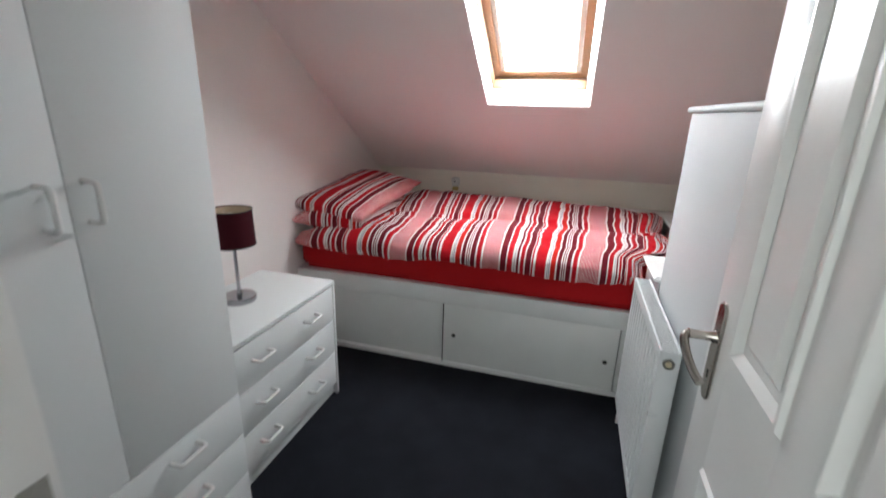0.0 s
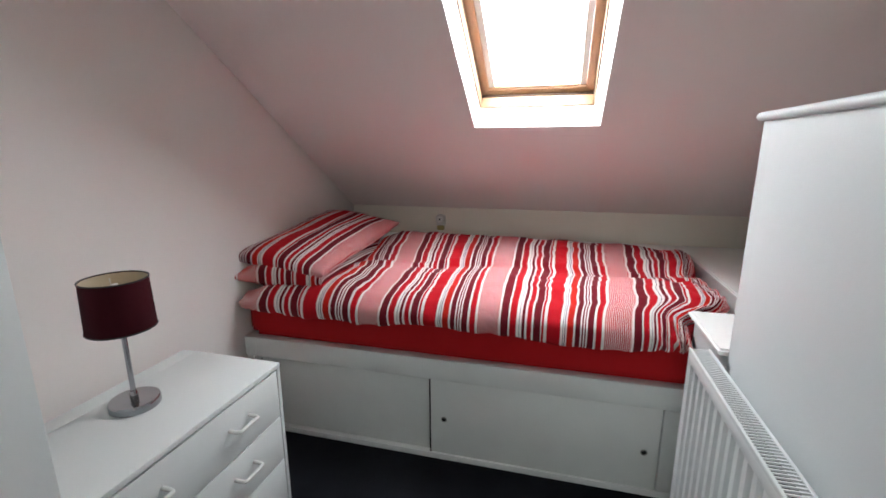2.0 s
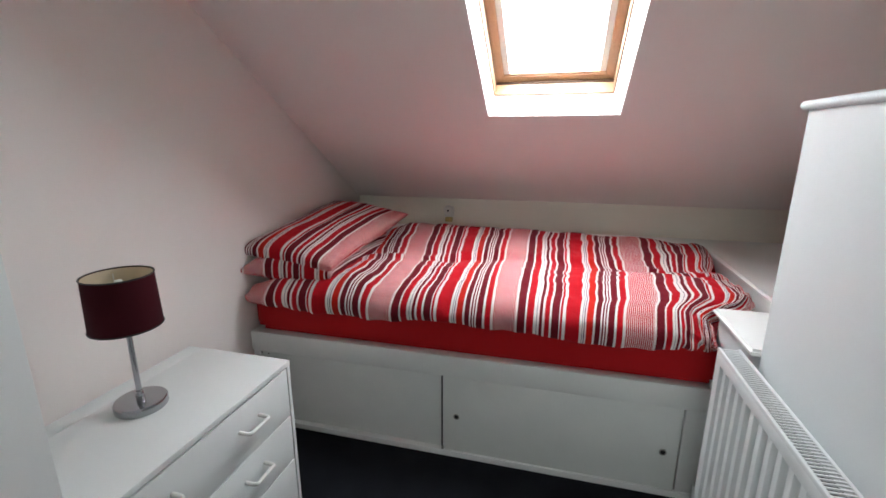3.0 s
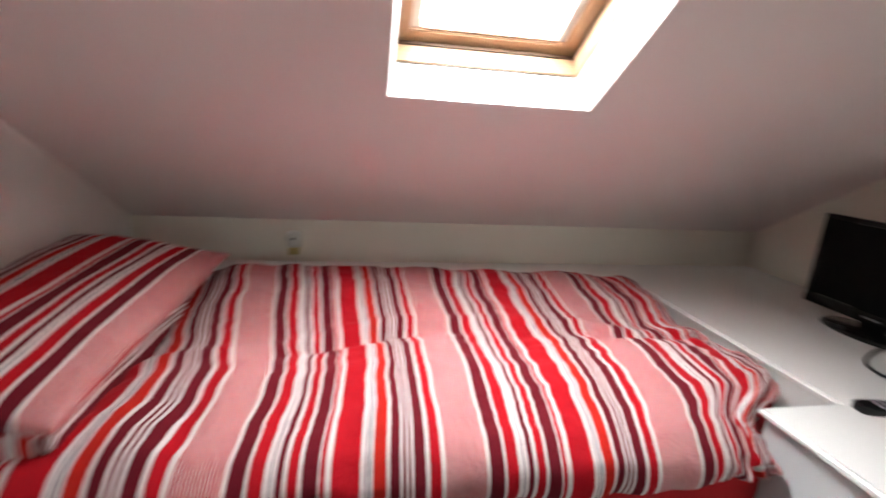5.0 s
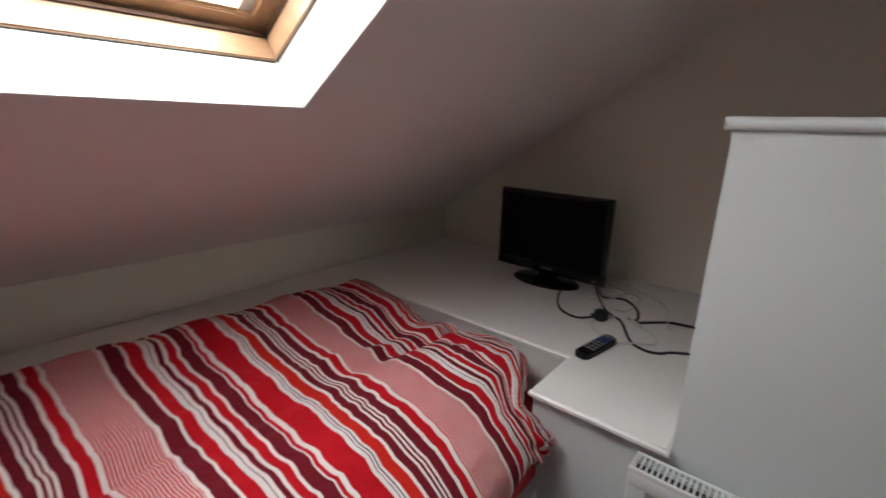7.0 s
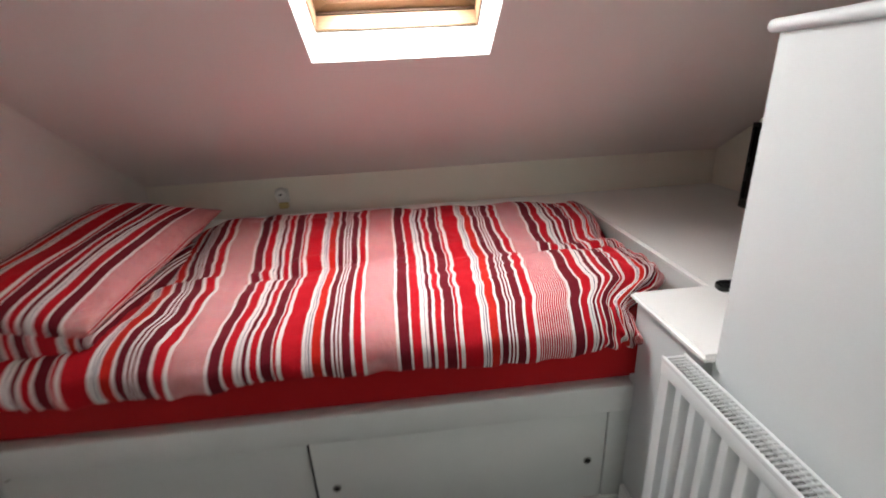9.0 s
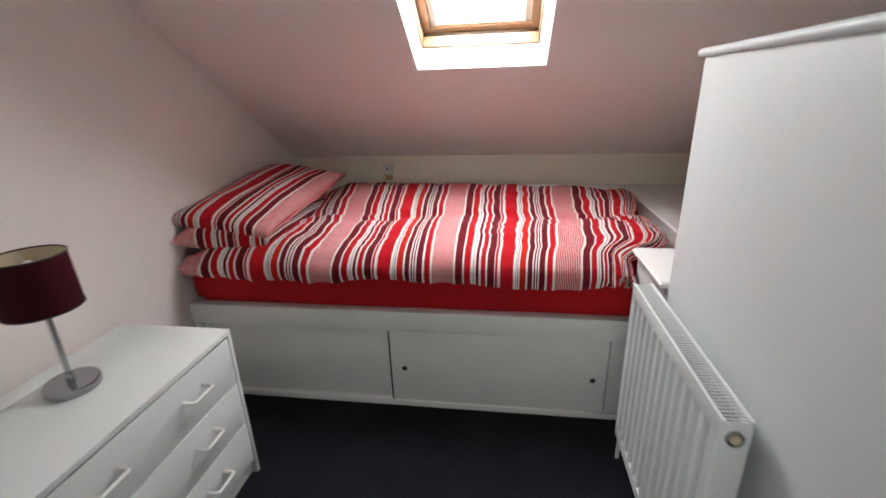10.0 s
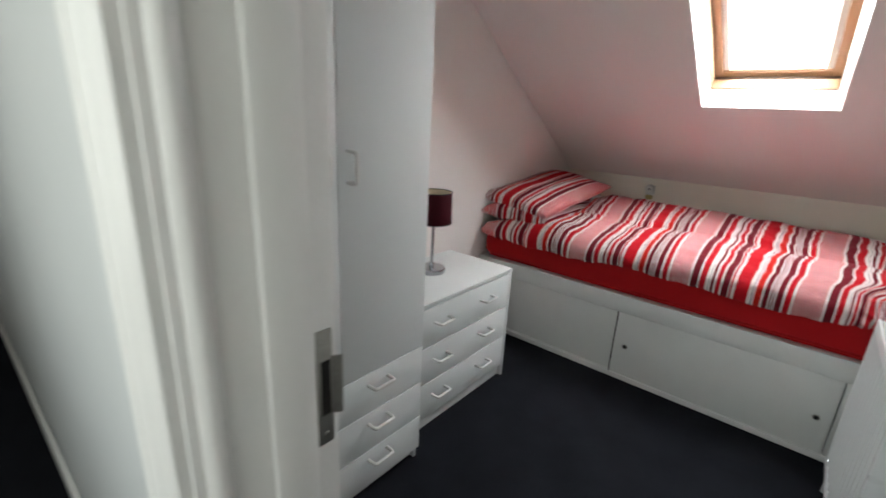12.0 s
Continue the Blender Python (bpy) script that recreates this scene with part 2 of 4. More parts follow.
def prism(section, a, b, axis=1):
    """A solid with the given outline, drawn out from a to b along an axis."""
    bm = bmesh.new()
    put = {0: lambda u, v, w: (w, u, v), 1: lambda u, v, w: (u, w, v), 2: lambda u, v, w: (u, v, w)}[axis]
    lo, hi = ([bm.verts.new(put(u, v, w)) for u, v in section] for w in (a, b))
    n = len(section)
    for k in range(n):
        bm.faces.new((lo[k], lo[(k + 1) % n], hi[(k + 1) % n], hi[k]))
    bm.faces.new(lo[::-1])
    bm.faces.new(hi)
    return bm


def mesh_of(name, bm, mat, angle=35):
    bmesh.ops.recalc_face_normals(bm, faces=bm.faces)
    me = bpy.data.meshes.new(name)
    bm.to_mesh(me)
    bm.free()
    me.materials.append(mat)
    me.shade_smooth()
    me.set_sharp_from_angle(angle=radians(angle))
    return me


def thing(name, at, label, category, group="", kind=""):
    ob = new(name)
    ob.empty_display_size = 0.1
    ob.location = at
    return tagged(ob, label, category, group, kind)


def base_of(ob):
    p = Vector((0, 0, 0))
    while ob:
        p += ob.location
        ob = ob.parent
    return p


def part(name, bm, mat, parent, label="", angle=35):
    """One mesh of a thing, given in the room's own metres."""
    bmesh.ops.translate(bm, vec=-base_of(parent), verts=bm.verts)
    ob = new(name, mesh_of(name, bm, mat, angle))
    ob.parent = parent
    return tagged(ob, label)


def piece(name, me, parent, at, label=""):
    """One of several alike parts that share a mesh."""
    ob = new(name, me)
    ob.parent = parent
    ob.location = Vector(at) - base_of(parent)
    return tagged(ob, label)


def structure(name, bm, mat, label, category, angle=35):
    return tagged(new(name, mesh_of(name, bm, mat, angle)), label, category, "", "structure")


# ---- the shell ----
bm = box(boxed(LEFT - 0.12, SOUTH, -0.12, RIGHT + 0.12, KNEE_Y + 0.12, 0.0), -3.0, -3.62, -0.12, 2.3, SOUTH, 0.0)
structure("floor", bm, CARPET, "dark charcoal blue fitted carpet through room and landing", "carpet")

structure("wall_west", boxed(LEFT - 0.12, SOUTH, 0, LEFT, KNEE_Y + 0.12, 2.6), PAINT, "plain off-white painted wall beside the bed", "wall")
structure("wall_north", boxed(LEFT, KNEE_Y, 0, RIGHT, KNEE_Y + 0.12, KNEE_Z + 0.04), OFFWHITE, "low white knee wall behind the bed", "wall")
structure("wall_east", boxed(RIGHT, SOUTH, 0, RIGHT + 0.12, KNEE_Y + 0.12, 2.6), OFFWHITE, "off-white end wall behind the television", "wall")

# south wall with the door opening
OPEN0, OPEN1, HEAD = 0.186, 0.985, 2.0
SOUTH_OUT = -2.205
bm = bmesh.new()
box(bm, -3.0, SOUTH_OUT, 0, OPEN0 - 0.03, SOUTH, CEIL)
box(bm, OPEN1 + 0.03, SOUTH_OUT, 0, 2.3, SOUTH, CEIL)
box(bm, OPEN0 - 0.03, SOUTH_OUT, HEAD + 0.03, OPEN1 + 0.03, SOUTH, CEIL)
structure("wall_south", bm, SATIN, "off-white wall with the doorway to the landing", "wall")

# roof slope with the opening of the skylight
SX0, SX1 = 0.095, 0.673
TX0, TX1, TS0, TS1 = 0.112, 0.643, SKY0 + 0.010, SKY1 - 0.02
THICK = 0.108


def slope_block(bm, x0, x1, s0, s1, n0, n1):
    vs = [bm.verts.new(roof(x, s, n)) for n in (n0, n1) for x, s in ((x0, s0), (x1, s0), (x1, s1), (x0, s1))]
    for q in ((0, 1, 2, 3), (7, 6, 5, 4), (0, 4, 5, 1), (1, 5, 6, 2), (2, 6, 7, 3), (3, 7, 4, 0)):
        bm.faces.new([vs[k] for k in q])


bm = bmesh.new()
TOP = (CEIL - KNEE_Z) / math.sin(A)
for x0, x1, s0, s1 in ((LEFT, SX0 - 0.02, -0.02, TOP), (SX1 + 0.02, RIGHT, -0.02, TOP), (SX0 - 0.02, SX1 + 0.02, -0.02, SKY0 - 0.02), (SX0 - 0.02, SX1 + 0.02, SKY1 + 0.02, TOP)):
    slope_block(bm, x0, x1, s0, s1, 0, THICK)
# splayed collar between the plaster and the reveal
inner = [roof(x, s, 0) for x, s in ((SX0, SKY0), (SX1, SKY0), (SX1, SKY1), (SX0, SKY1))]
outer = [roof(x, s, 0) for x, s in ((SX0 - 0.02, SKY0 - 0.02), (SX1 + 0.02, SKY0 - 0.02), (SX1 + 0.02, SKY1 + 0.02), (SX0 - 0.02, SKY1 + 0.02))]
vi, vo = [bm.verts.new(p) for p in inner], [bm.verts.new(p) for p in outer]
for k in range(4):
    bm.faces.new((vi[k], vi[(k + 1) % 4], vo[(k + 1) % 4], vo[k]))
structure("ceiling_slope", bm, SLOPE, "off-white sloping plaster ceiling over the bed", "ceiling")
structure("ceiling", box(boxed(LEFT - 0.12, SOUTH, CEIL, RIGHT + 0.12, KNEE_Y - TOP * math.cos(A) + 0.05, CEIL + 0.1), -3.0, -3.62, CEIL, 2.3, SOUTH, CEIL + 0.1), PAINT, "flat white ceiling", "ceiling")

# skylight
window = thing("window_1", roof(0.384, SKY0, 0), "pine-framed roof window with a white reveal in the slope", "roof window", "", "structure")


def frame_sides(name, o, i, n0, n1, mats, labels):
    """Four mitred boards between an outer and an inner oblong of the slope (outer at n0)."""
    oc = ((o[0], o[2]), (o[1], o[2]), (o[1], o[3]), (o[0], o[3]))
    ic = ((i[0], i[2]), (i[1], i[2]), (i[1], i[3]), (i[0], i[3]))
    for k in range(4):
        b = bmesh.new()
        j = (k + 1) % 4
        vs = [b.verts.new(roof(*p)) for p in ((*oc[k], n0), (*oc[j], n0), (*ic[j], n0), (*ic[k], n0), (*oc[k], n1), (*oc[j], n1), (*ic[j], n1), (*ic[k], n1))]
        for q in ((0, 1, 2, 3), (7, 6, 5, 4), (0, 4, 5, 1), (1, 5, 6, 2), (2, 6, 7, 3), (3, 7, 4, 0)):
            b.faces.new([vs[m] for m in q])
        bmesh.ops.recalc_face_normals(b, faces=b.faces)
        bmesh.ops.bevel(b, geom=list(b.edges), offset=0.003, segments=2, affect="EDGES")
        part(name, b, mats[k % 2], window, labels)


for k in range(4):                      # white splayed reveal boards
    i0 = ((SX0, SKY0), (SX1, SKY0), (SX1, SKY1), (SX0, SKY1))
    t0 = ((TX0, TS0), (TX1, TS0), (TX1, TS1), (TX0, TS1))
    back = ((-0.02, -0.02), (0.02, -0.02), (0.02, 0.02), (-0.02, 0.02))
    j = (k + 1) % 4
    b = bmesh.new()
    vs = [b.verts.new(p) for p in (roof(*i0[k], 0.001), roof(*i0[j], 0.001), roof(*t0[j], THICK), roof(*t0[k], THICK),
                                   roof(i0[k][0] + back[k][0], i0[k][1] + back[k][1], 0.002), roof(i0[j][0] + back[j][0], i0[j][1] + back[j][1], 0.002),
                                   roof(t0[j][0] + 2 * back[j][0], t0[j][1] + 2 * back[j][1], THICK), roof(t0[k][0] + 2 * back[k][0], t0[k][1] + 2 * back[k][1], THICK))]
    for q in ((0, 1, 2, 3), (7, 6, 5, 4), (0, 4, 5, 1), (1, 5, 6, 2), (2, 6, 7, 3), (3, 7, 4, 0)):
        b.faces.new([vs[m] for m in q])
    part("reveal_board", b, GLOSS, window, "white painted reveal")
frame_sides("frame_lining", (TX0 - 0.05, TX1 + 0.05, TS0 - 0.05, TS1 + 0.05), (TX0 + 0.004, TX1 - 0.004, TS0 + 0.004, TS1 - 0.004), THICK, THICK + 0.058, (PINE, PINE_UP), "varnished pine lining")
# the groove's shade is put into this band's colour, not stained wood
frame_sides("lining_rebate", (TX0 - 0.05, TX1 + 0.05, TS0 - 0.05, TS1 + 0.05), (TX0 + 0.0035, TX1 - 0.0035, TS0 + 0.0035, TS1 - 0.0035), THICK + 0.0585, THICK + 0.074, (GROOVE_SHADE, GROOVE_SHADE), "rebate coloured dark for the shaded groove behind the lining")
frame_sides("shadow_gap", (TX0 - 0.05, TX1 + 0.05, TS0 - 0.05, TS1 + 0.05), (TX0 + 0.001, TX1 - 0.001, TS0 + 0.001, TS1 - 0.001), THICK - 0.004, THICK - 0.0005, (HOLLOW, HOLLOW), "dark gap round the lining")
frame_sides("sash", (TX0 - 0.05, TX1 + 0.05, TS0 - 0.05, TS1 + 0.05), (TX0 + 0.040, TX1 - 0.040, TS0 + 0.034, TS1 - 0.04), THICK + 0.079, THICK + 0.127, (PINE, PINE_UP), "varnished pine sash")
for x0, x1 in ((TX0 + 0.041, TX0 + 0.067), (TX1 - 0.067, TX1 - 0.041)):
    b = bmesh.new()
    slope_block(b, x0, x1, TS0 + 0.036, TS1 - 0.04, THICK + 0.090, THICK + 0.112)
    part("blind_rail", b, PLASTIC, window, "pale blind guide rail")
b = bmesh.new()
slope_block(b, TX0 + 0.07, TX1 - 0.07, TS0 + 0.0345, TS0 + 0.042, THICK + 0.085, THICK + 0.098)
part("glazing_bead", b, PINE, window, "thin dark-edged pine bead")
b = bmesh.new()
slope_block(b, TX0 + 0.041, TX1 - 0.041, 1.518, TS1 - 0.038, THICK + 0.086, THICK + 0.112)
part("blind_cassette", b, PLASTIC, window, "pale rolled blind at the head")
b = bmesh.new()
slope_block(b, TX0 + 0.03, TX1 - 0.03, TS0 + 0.03, TS1 - 0.03, THICK + 0.114, THICK + 0.120)
pane = part("pane", b, PANE, window, "clear glass")
pane.visible_shadow = False
overcast = bpy.data.materials.new("overcast_sky")
overcast.use_nodes = True
glow = overcast.node_tree.nodes.new("ShaderNodeEmission")
glow.inputs[0].default_value, glow.inputs[1].default_value = (0.94, 0.975, 1.0, 1), 5.0
overcast.node_tree.links.new(glow.outputs[0], overcast.node_tree.nodes["Material Output"].inputs["Surface"])
b = bmesh.new()
slope_block(b, -9.6, 10.4, -6.0, 9.0, 5.0, 5.1)
structure("backdrop", b, overcast, "plain bright overcast sky over the roof", "sky")

# ---- stair bulkhead, partition and shelf ----
PX = 1.028
CAP0, CAP1, CAPZ = -0.308, -1.050, 1.485
bm = bmesh.new()
box(bm, PX, CAP1, 0, PX + 0.10, CAP0, CAPZ - 0.008)
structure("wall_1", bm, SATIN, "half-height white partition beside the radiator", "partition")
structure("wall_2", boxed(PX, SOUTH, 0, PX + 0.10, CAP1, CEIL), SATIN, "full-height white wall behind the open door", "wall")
# rounded nosing on the half wall
r = 0.0115
sec = [(PX - 0.004 + r * math.cos(radians(a)), CAPZ - r + r * math.sin(radians(a))) for a in range(90, 271, 18)] + [(PX + 0.114, CAPZ - 2 * r), (PX + 0.124, CAPZ - r), (PX + 0.114, CAPZ)]
cap = prism(sec, CAP1 - 0.032, CAP0 + 0.012, 1)
structure("trim_1", cap, SATIN, "white rounded wooden capping on the half wall", "capping", 50)

SHELF = 0.803
WELLX, WELLY = 1.243, 0.03
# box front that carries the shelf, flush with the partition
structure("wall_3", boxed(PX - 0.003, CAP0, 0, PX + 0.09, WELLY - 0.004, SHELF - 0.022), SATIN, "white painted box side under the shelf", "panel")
structure("wall_4", boxed(PX + 0.09, WELLY - 0.03, 0, WELLX + 0.02, WELLY - 0.004, SHELF - 0.022), BOARD, "white painted return at the foot of the bed", "panel")
structure("wall_5", boxed(WELLX, WELLY - 0.004, 0, WELLX + 0.02, 1.01, SHELF - 0.022), BOARD, "white board at the foot end of the bed", "panel")
structure("wall_6", boxed(LEFT, 1.005, 0, WELLX, 1.03, SHELF - 0.022), BOARD, "white board between bed and ledge", "panel")
shelf = thing("shelf", (1.6, 0.3, SHELF - 0.02), "white gloss-painted wide shelf over the stair box", "shelf", "", "structure")
outline = [(1.0, CAP0), (1.0, WELLY), (WELLX - 0.008, WELLY), (WELLX - 0.008, 1.0), (LEFT, 1.0), (LEFT, KNEE_Y), (RIGHT, KNEE_Y), (RIGHT, SOUTH), (PX + 0.1, SOUTH), (PX + 0.1, CAP0)]
bm = prism(outline, SHELF - 0.022, SHELF, 2)
bmesh.ops.recalc_face_normals(bm, faces=bm.faces)
edges = [e for e in bm.edges if all(v.co.z > SHELF - 0.001 for v in e.verts)] + [e for e in bm.edges if all(v.co.z < SHELF - 0.02 for v in e.verts)]
bmesh.ops.bevel(bm, geom=edges, offset=0.007, segments=3, affect="EDGES")
part("shelf_board", bm, SHELF_PAINT, shelf)
part("bearer", boxed(RIGHT - 0.03, 0.1, SHELF - 0.07, RIGHT, 1.0, SHELF - 0.022), BOARD, shelf)

# ---- bed platform with sliding doors ----
bed = thing("bed_platform", (0, 0.5, 0), "white painted built-in bed base with sliding cupboard doors", "bed base")
part("front_rail", boxed(LEFT, -0.012, 0.400, PX - 0.004, 0.03, 0.498, 0.006), BOARD, bed)
part("deck", boxed(LEFT, 0.03, 0.46, WELLX, 1.005, 0.496), BOARD, bed)
part("left_stile", boxed(LEFT, 0.0, 0.03, LEFT + 0.035, 0.03, 0.405, 0.002), BOARD, bed)
part("right_stile", boxed(0.955, -0.002, 0.03, PX - 0.002, 0.03, 0.405, 0.002), BOARD, bed)
part("bottom_track", boxed(LEFT, -0.008, 0.0, PX - 0.004, 0.03, 0.028, 0.003), GLOSS, bed, "white bottom track")
part("top_track", boxed(LEFT + 0.035, 0.008, 0.392, 0.955, 0.03, 0.405, 0.001), GLOSS, bed)
d1 = part("sliding_door", boxed(LEFT + 0.036, 0.018, 0.028, 0.03, 0.027, 0.394, 0.002), BOARD, bed)
d2 = part("sliding_door", boxed(0.0, 0.001, 0.028, 0.9505, 0.011, 0.398, 0.002), BOARD, bed)
for d, x, z, y in ((d1, -0.812, 0.227, 0.018), (d2, 0.062, 0.203, 0.001), (d2, 0.896, 0.195, 0.001)):
    rot = Matrix.Rotation(radians(90), 4, "X")
    part("finger_pull", turned([(0.0095, 0.002), (0.012, 0.003), (0.014, 0.0018), (0.014, 0.0)], 24, (x, y, z), rot), STEEL, d, "round metal rim")
    part("finger_hole", turned([(0, 0.0016), (0.0098, 0.0016), (0.0098, 0.0)], 20, (x, y, z), rot), HOLLOW, d, "dark round hollow")
# near-black strip that stands in for the shadow line where the doors overlap
part("overlap_shade", boxed(-0.0065, 0.0025, 0.030, -0.0002, 0.0165, 0.393), HOLLOW, d2, "dark strip painted in for the shade at the door overlap")
part("door_stop", boxed(-0.006, -0.006, 0.03, 0.006, 0.002, 0.042, 0.002), STEEL, bed, "small metal stop")
for x, z in ((-0.905, 0.388), (-0.868, 0.384)):
    part("screw_cap", turned([(0, 0.002), (0.004, 0.0015), (0.005, 0.0)], 12, (x, -0.0, z), Matrix.Rotation(radians(90), 4, "X")), STEEL, bed, "small dull screw head")
structure("trim_2", boxed(LEFT, -0.35, 0, LEFT + 0.016, -0.002, 0.09, 0.004), GLOSS, "white skirting board", "skirting")
structure("trim_3", boxed(PX - 0.018, -1.9, 0, PX, -0.014, 0.09, 0.004), GLOSS, "white skirting board", "skirting")


# ---- mattress, duvet, pillows ----
def mattress():
    bm = boxed(LEFT + 0.016, 0.0, 0.498, 1.17, 0.985, 0.70)
    es = [e for e in bm.edges]
    bmesh.ops.bevel(bm, geom=es, offset=0.035, segments=5, affect="EDGES")
    ob = new("mattress", mesh_of("mattress", bm, SHEET, 60))
    return tagged(ob, "single mattress in a bright red fitted sheet", "mattress")


mattress()


def smoothstep(a, b, x):
    t = min(max((x - a) / (b - a), 0.0), 1.0)
    return t * t * (3 - 2 * t)


def cloth_mesh(name, rows, us, closed=True):
    """A sheet of quads from rows of points, with the cloth's own u and v."""
    bm = bmesh.new()
    uvl = bm.loops.layers.uv.new("cloth")
    grid = [[bm.verts.new(p) for p in row] for row in rows]
    n = len(grid[0])
    for i in range(len(grid) - 1):
        for k in range(n if closed else n - 1):
            j = (k + 1) % n
            f = bm.faces.new((grid[i][k], grid[i + 1][k], grid[i + 1][j], grid[i][j]))
            for lp, (a, b) in zip(f.loops, ((i, k), (i + 1, k), (i + 1, k + 1), (i, k + 1))):
                lp[uvl].uv = us(a, b)
    if closed:
        bm.faces.new(grid[0])
        bm.faces.new(grid[-1][::-1])
    return bm


def along(table, y):
    """A value read off a short table of (y, value) pairs, eased between them."""
    for (ya, a), (yb, b) in zip(table, table[1:]):
        if y < yb:
            return a + (b - a) * smoothstep(ya, yb, y)
    return table[-1][1]


# where the three pinstripe bands lie across the bed, from front to back
BAND_HEAD = [(-0.05, -0.312), (0.20, -0.268), (0.66, -0.337), (0.96, -0.388)]
BAND_MID = [(-0.05, 0.217), (0.17, 0.208), (0.55, 0.197), (0.92, 0.187)]
BAND_FOOT = [(-0.05, 0.705), (0.13, 0.722), (0.48, 0.757), (0.88, 0.776)]


def stripe_at(u, y):
    a, b, c = (along(t, y) for t in (BAND_HEAD, BAND_MID, BAND_FOOT))
    if u < a:
        return -REPEAT + (u - a) / 1.10
    if u < b:
        return (u - b) / (b - a) * REPEAT
    if u < c:
        return (u - b) / (c - b) * REPEAT
    return REPEAT + (u - c)


def duvet():
    side = [(0.08, 0.705), (0.02, 0.688), (-0.004, 0.658), (-0.024, 0.639), (-0.042, 0.651), (-0.049, 0.690), (-0.030, 0.735), (0.03, 0.778), (0.15, 0.803), (0.32, 0.815), (0.42, 0.810), (0.55, 0.830),
            (0.75, 0.846), (0.90, 0.850), (0.975, 0.828), (0.992, 0.77), (0.96, 0.71)]
    prof, SUB = [], 9
    for i in range(len(side) - 1):
        p0, p1, p2, p3 = (Vector(side[min(max(q, 0), len(side) - 1)]) for q in (i - 1, i, i + 1, i + 2))
        for k in range(SUB):
            t = k / SUB
            prof.append(0.5 * ((2 * p1) + (p2 - p0) * t + (2 * p0 - 5 * p1 + 4 * p2 - p3) * t * t + (3 * p1 - p0 - 3 * p2 + p3) * t ** 3))
    prof.append(Vector(side[-1]))
    N = 240
    run = [0.0]
    for a, b in zip(prof, prof[1:]):
        run.append(run[-1] + (b - a).length)
    rows, cloth = [], []
    for i in range(N + 1):
        a = i / N
        u = -0.925 + a * 2.32
        row, cu = [], []
        for k, p in enumerate(prof):
            y, z = p
            # the foot end is gathered where the box corner stands in its way
            limit = 1.024 + 0.205 * smoothstep(0.022, 0.15, y) + 0.05 * smoothstep(0.6, 0.95, y) - 0.05 * math.exp(-((y - 0.52) / 0.10) ** 2)
            x = u if u < limit - 0.25 else limit - 0.25 + 0.25 * (1 - math.exp(-(u - limit + 0.25) / 0.25))
            top = smoothstep(0.67, 0.77, z)
            # thinner under the pillows, and at the ends
            low = smoothstep(-0.42, -0.66, x)
            z -= top * 0.075 * low * smoothstep(0.0, 0.15, y)
            z -= top * 0.05 * smoothstep(limit - 0.10, limit, x)
            z -= top * 0.045 * smoothstep(-0.74, -0.925, u) * (1 - smoothstep(0.0, 0.3, y))
            z += top * 0.030 * smoothstep(0.35, 0.9, y) * (1 - 0.85 * smoothstep(-0.3, 0.9, x))
            # wavy hem
            hem = 1 - smoothstep(0.64, 0.74, p[1]) if y < 0.12 else 0
            z += hem * (0.006 + 0.010 * math.sin(u * 5.2 + 0.8) + 0.017 * noise.noise((u * 4, 1.7, 0)) + 0.009 * noise.noise((u * 13, 2.9, 0)) + 0.012 * smoothstep(0.55, 0.95, u) + 0.006 * smoothstep(-0.5, -0.95, u))
            y += hem * (0.018 * noise.noise((u * 9, 4.1, 0)) + 0.010 * noise.noise((u * 21, 6.3, 0)))
            # soft swellings and creases
            q = Vector((u, y, 0))
            z += top * (0.016 * noise.noise(q * 2.6) + 0.011 * noise.noise(q * 6.3 + Vector((3, 1, 0))) + 0.006 * noise.noise(Vector((u * 17, y * 8, 2))) + 0.005 * noise.noise(Vector((u * 6, y * 32, 6))))
            mid = 0.41 + 0.05 * math.sin(u * 2.4 + 0.5) - 0.12 * smoothstep(0.2, -0.4, u)
            z += top * 0.014 * math.exp(-((y - 0.20) / 0.12) ** 2)
            z -= top * 0.030 * math.exp(-((y - mid) / 0.028) ** 2) * (0.55 + 0.45 * math.sin(u * 7 + 1))
            z += top * 0.012 * math.exp(-((y - mid - 0.05) / 0.03) ** 2)
            pinch = math.exp(-((u - 0.98) / 0.16) ** 2 - ((y - 0.52) / 0.09) ** 2)
            z -= top * 0.045 * pinch
            g = smoothstep(0.75, 1.15, u)
            z -= top * 0.022 * smoothstep(0.95, 1.15, x) * smoothstep(0.6, 0.85, y)
            z += top * g * (1 - 0.8 * smoothstep(0.6, 0.85, y)) * 0.006 * math.sin(46 * y + 9 * noise.noise(q * 7))
            x += g * 0.007 * noise.noise((u * 12, y * 14, z * 14))
            y -= smoothstep(0.86, 1.05, u) * (1 - smoothstep(0.06, 0.14, y)) * 0.011 * math.sin(70 * z + 30 * u + 5 * noise.noise((u * 9, z * 9, 4)))
            row.append((x, y, z))
            slip = 0.008 * noise.noise((u * 3.1, y * 3.4, 7)) + 0.004 * noise.noise((u * 8, y * 11, 3)) + 0.010 * math.tanh((y - mid) / 0.035) * (0.4 + 0.6 * noise.noise((u * 2.0, 0, 9)))
            slip += 0.006 * noise.noise((u * 4, y * 19, 5)) + (0.0015 + 0.003 * smoothstep(-0.2, 0.6, u)) * noise.noise((u * 6, y * 36, 1))
            cu.append((stripe_at(u, y) + slip * smoothstep(-0.02, 0.1, y), run[k]))
        rows.append(row)
        cloth.append(cu)
    bm = cloth_mesh("duvet", rows, lambda i, k: cloth[i][min(k, len(prof) - 1)], True)
    ob = new("duvet", mesh_of("duvet", bm, STRIPED, 80))
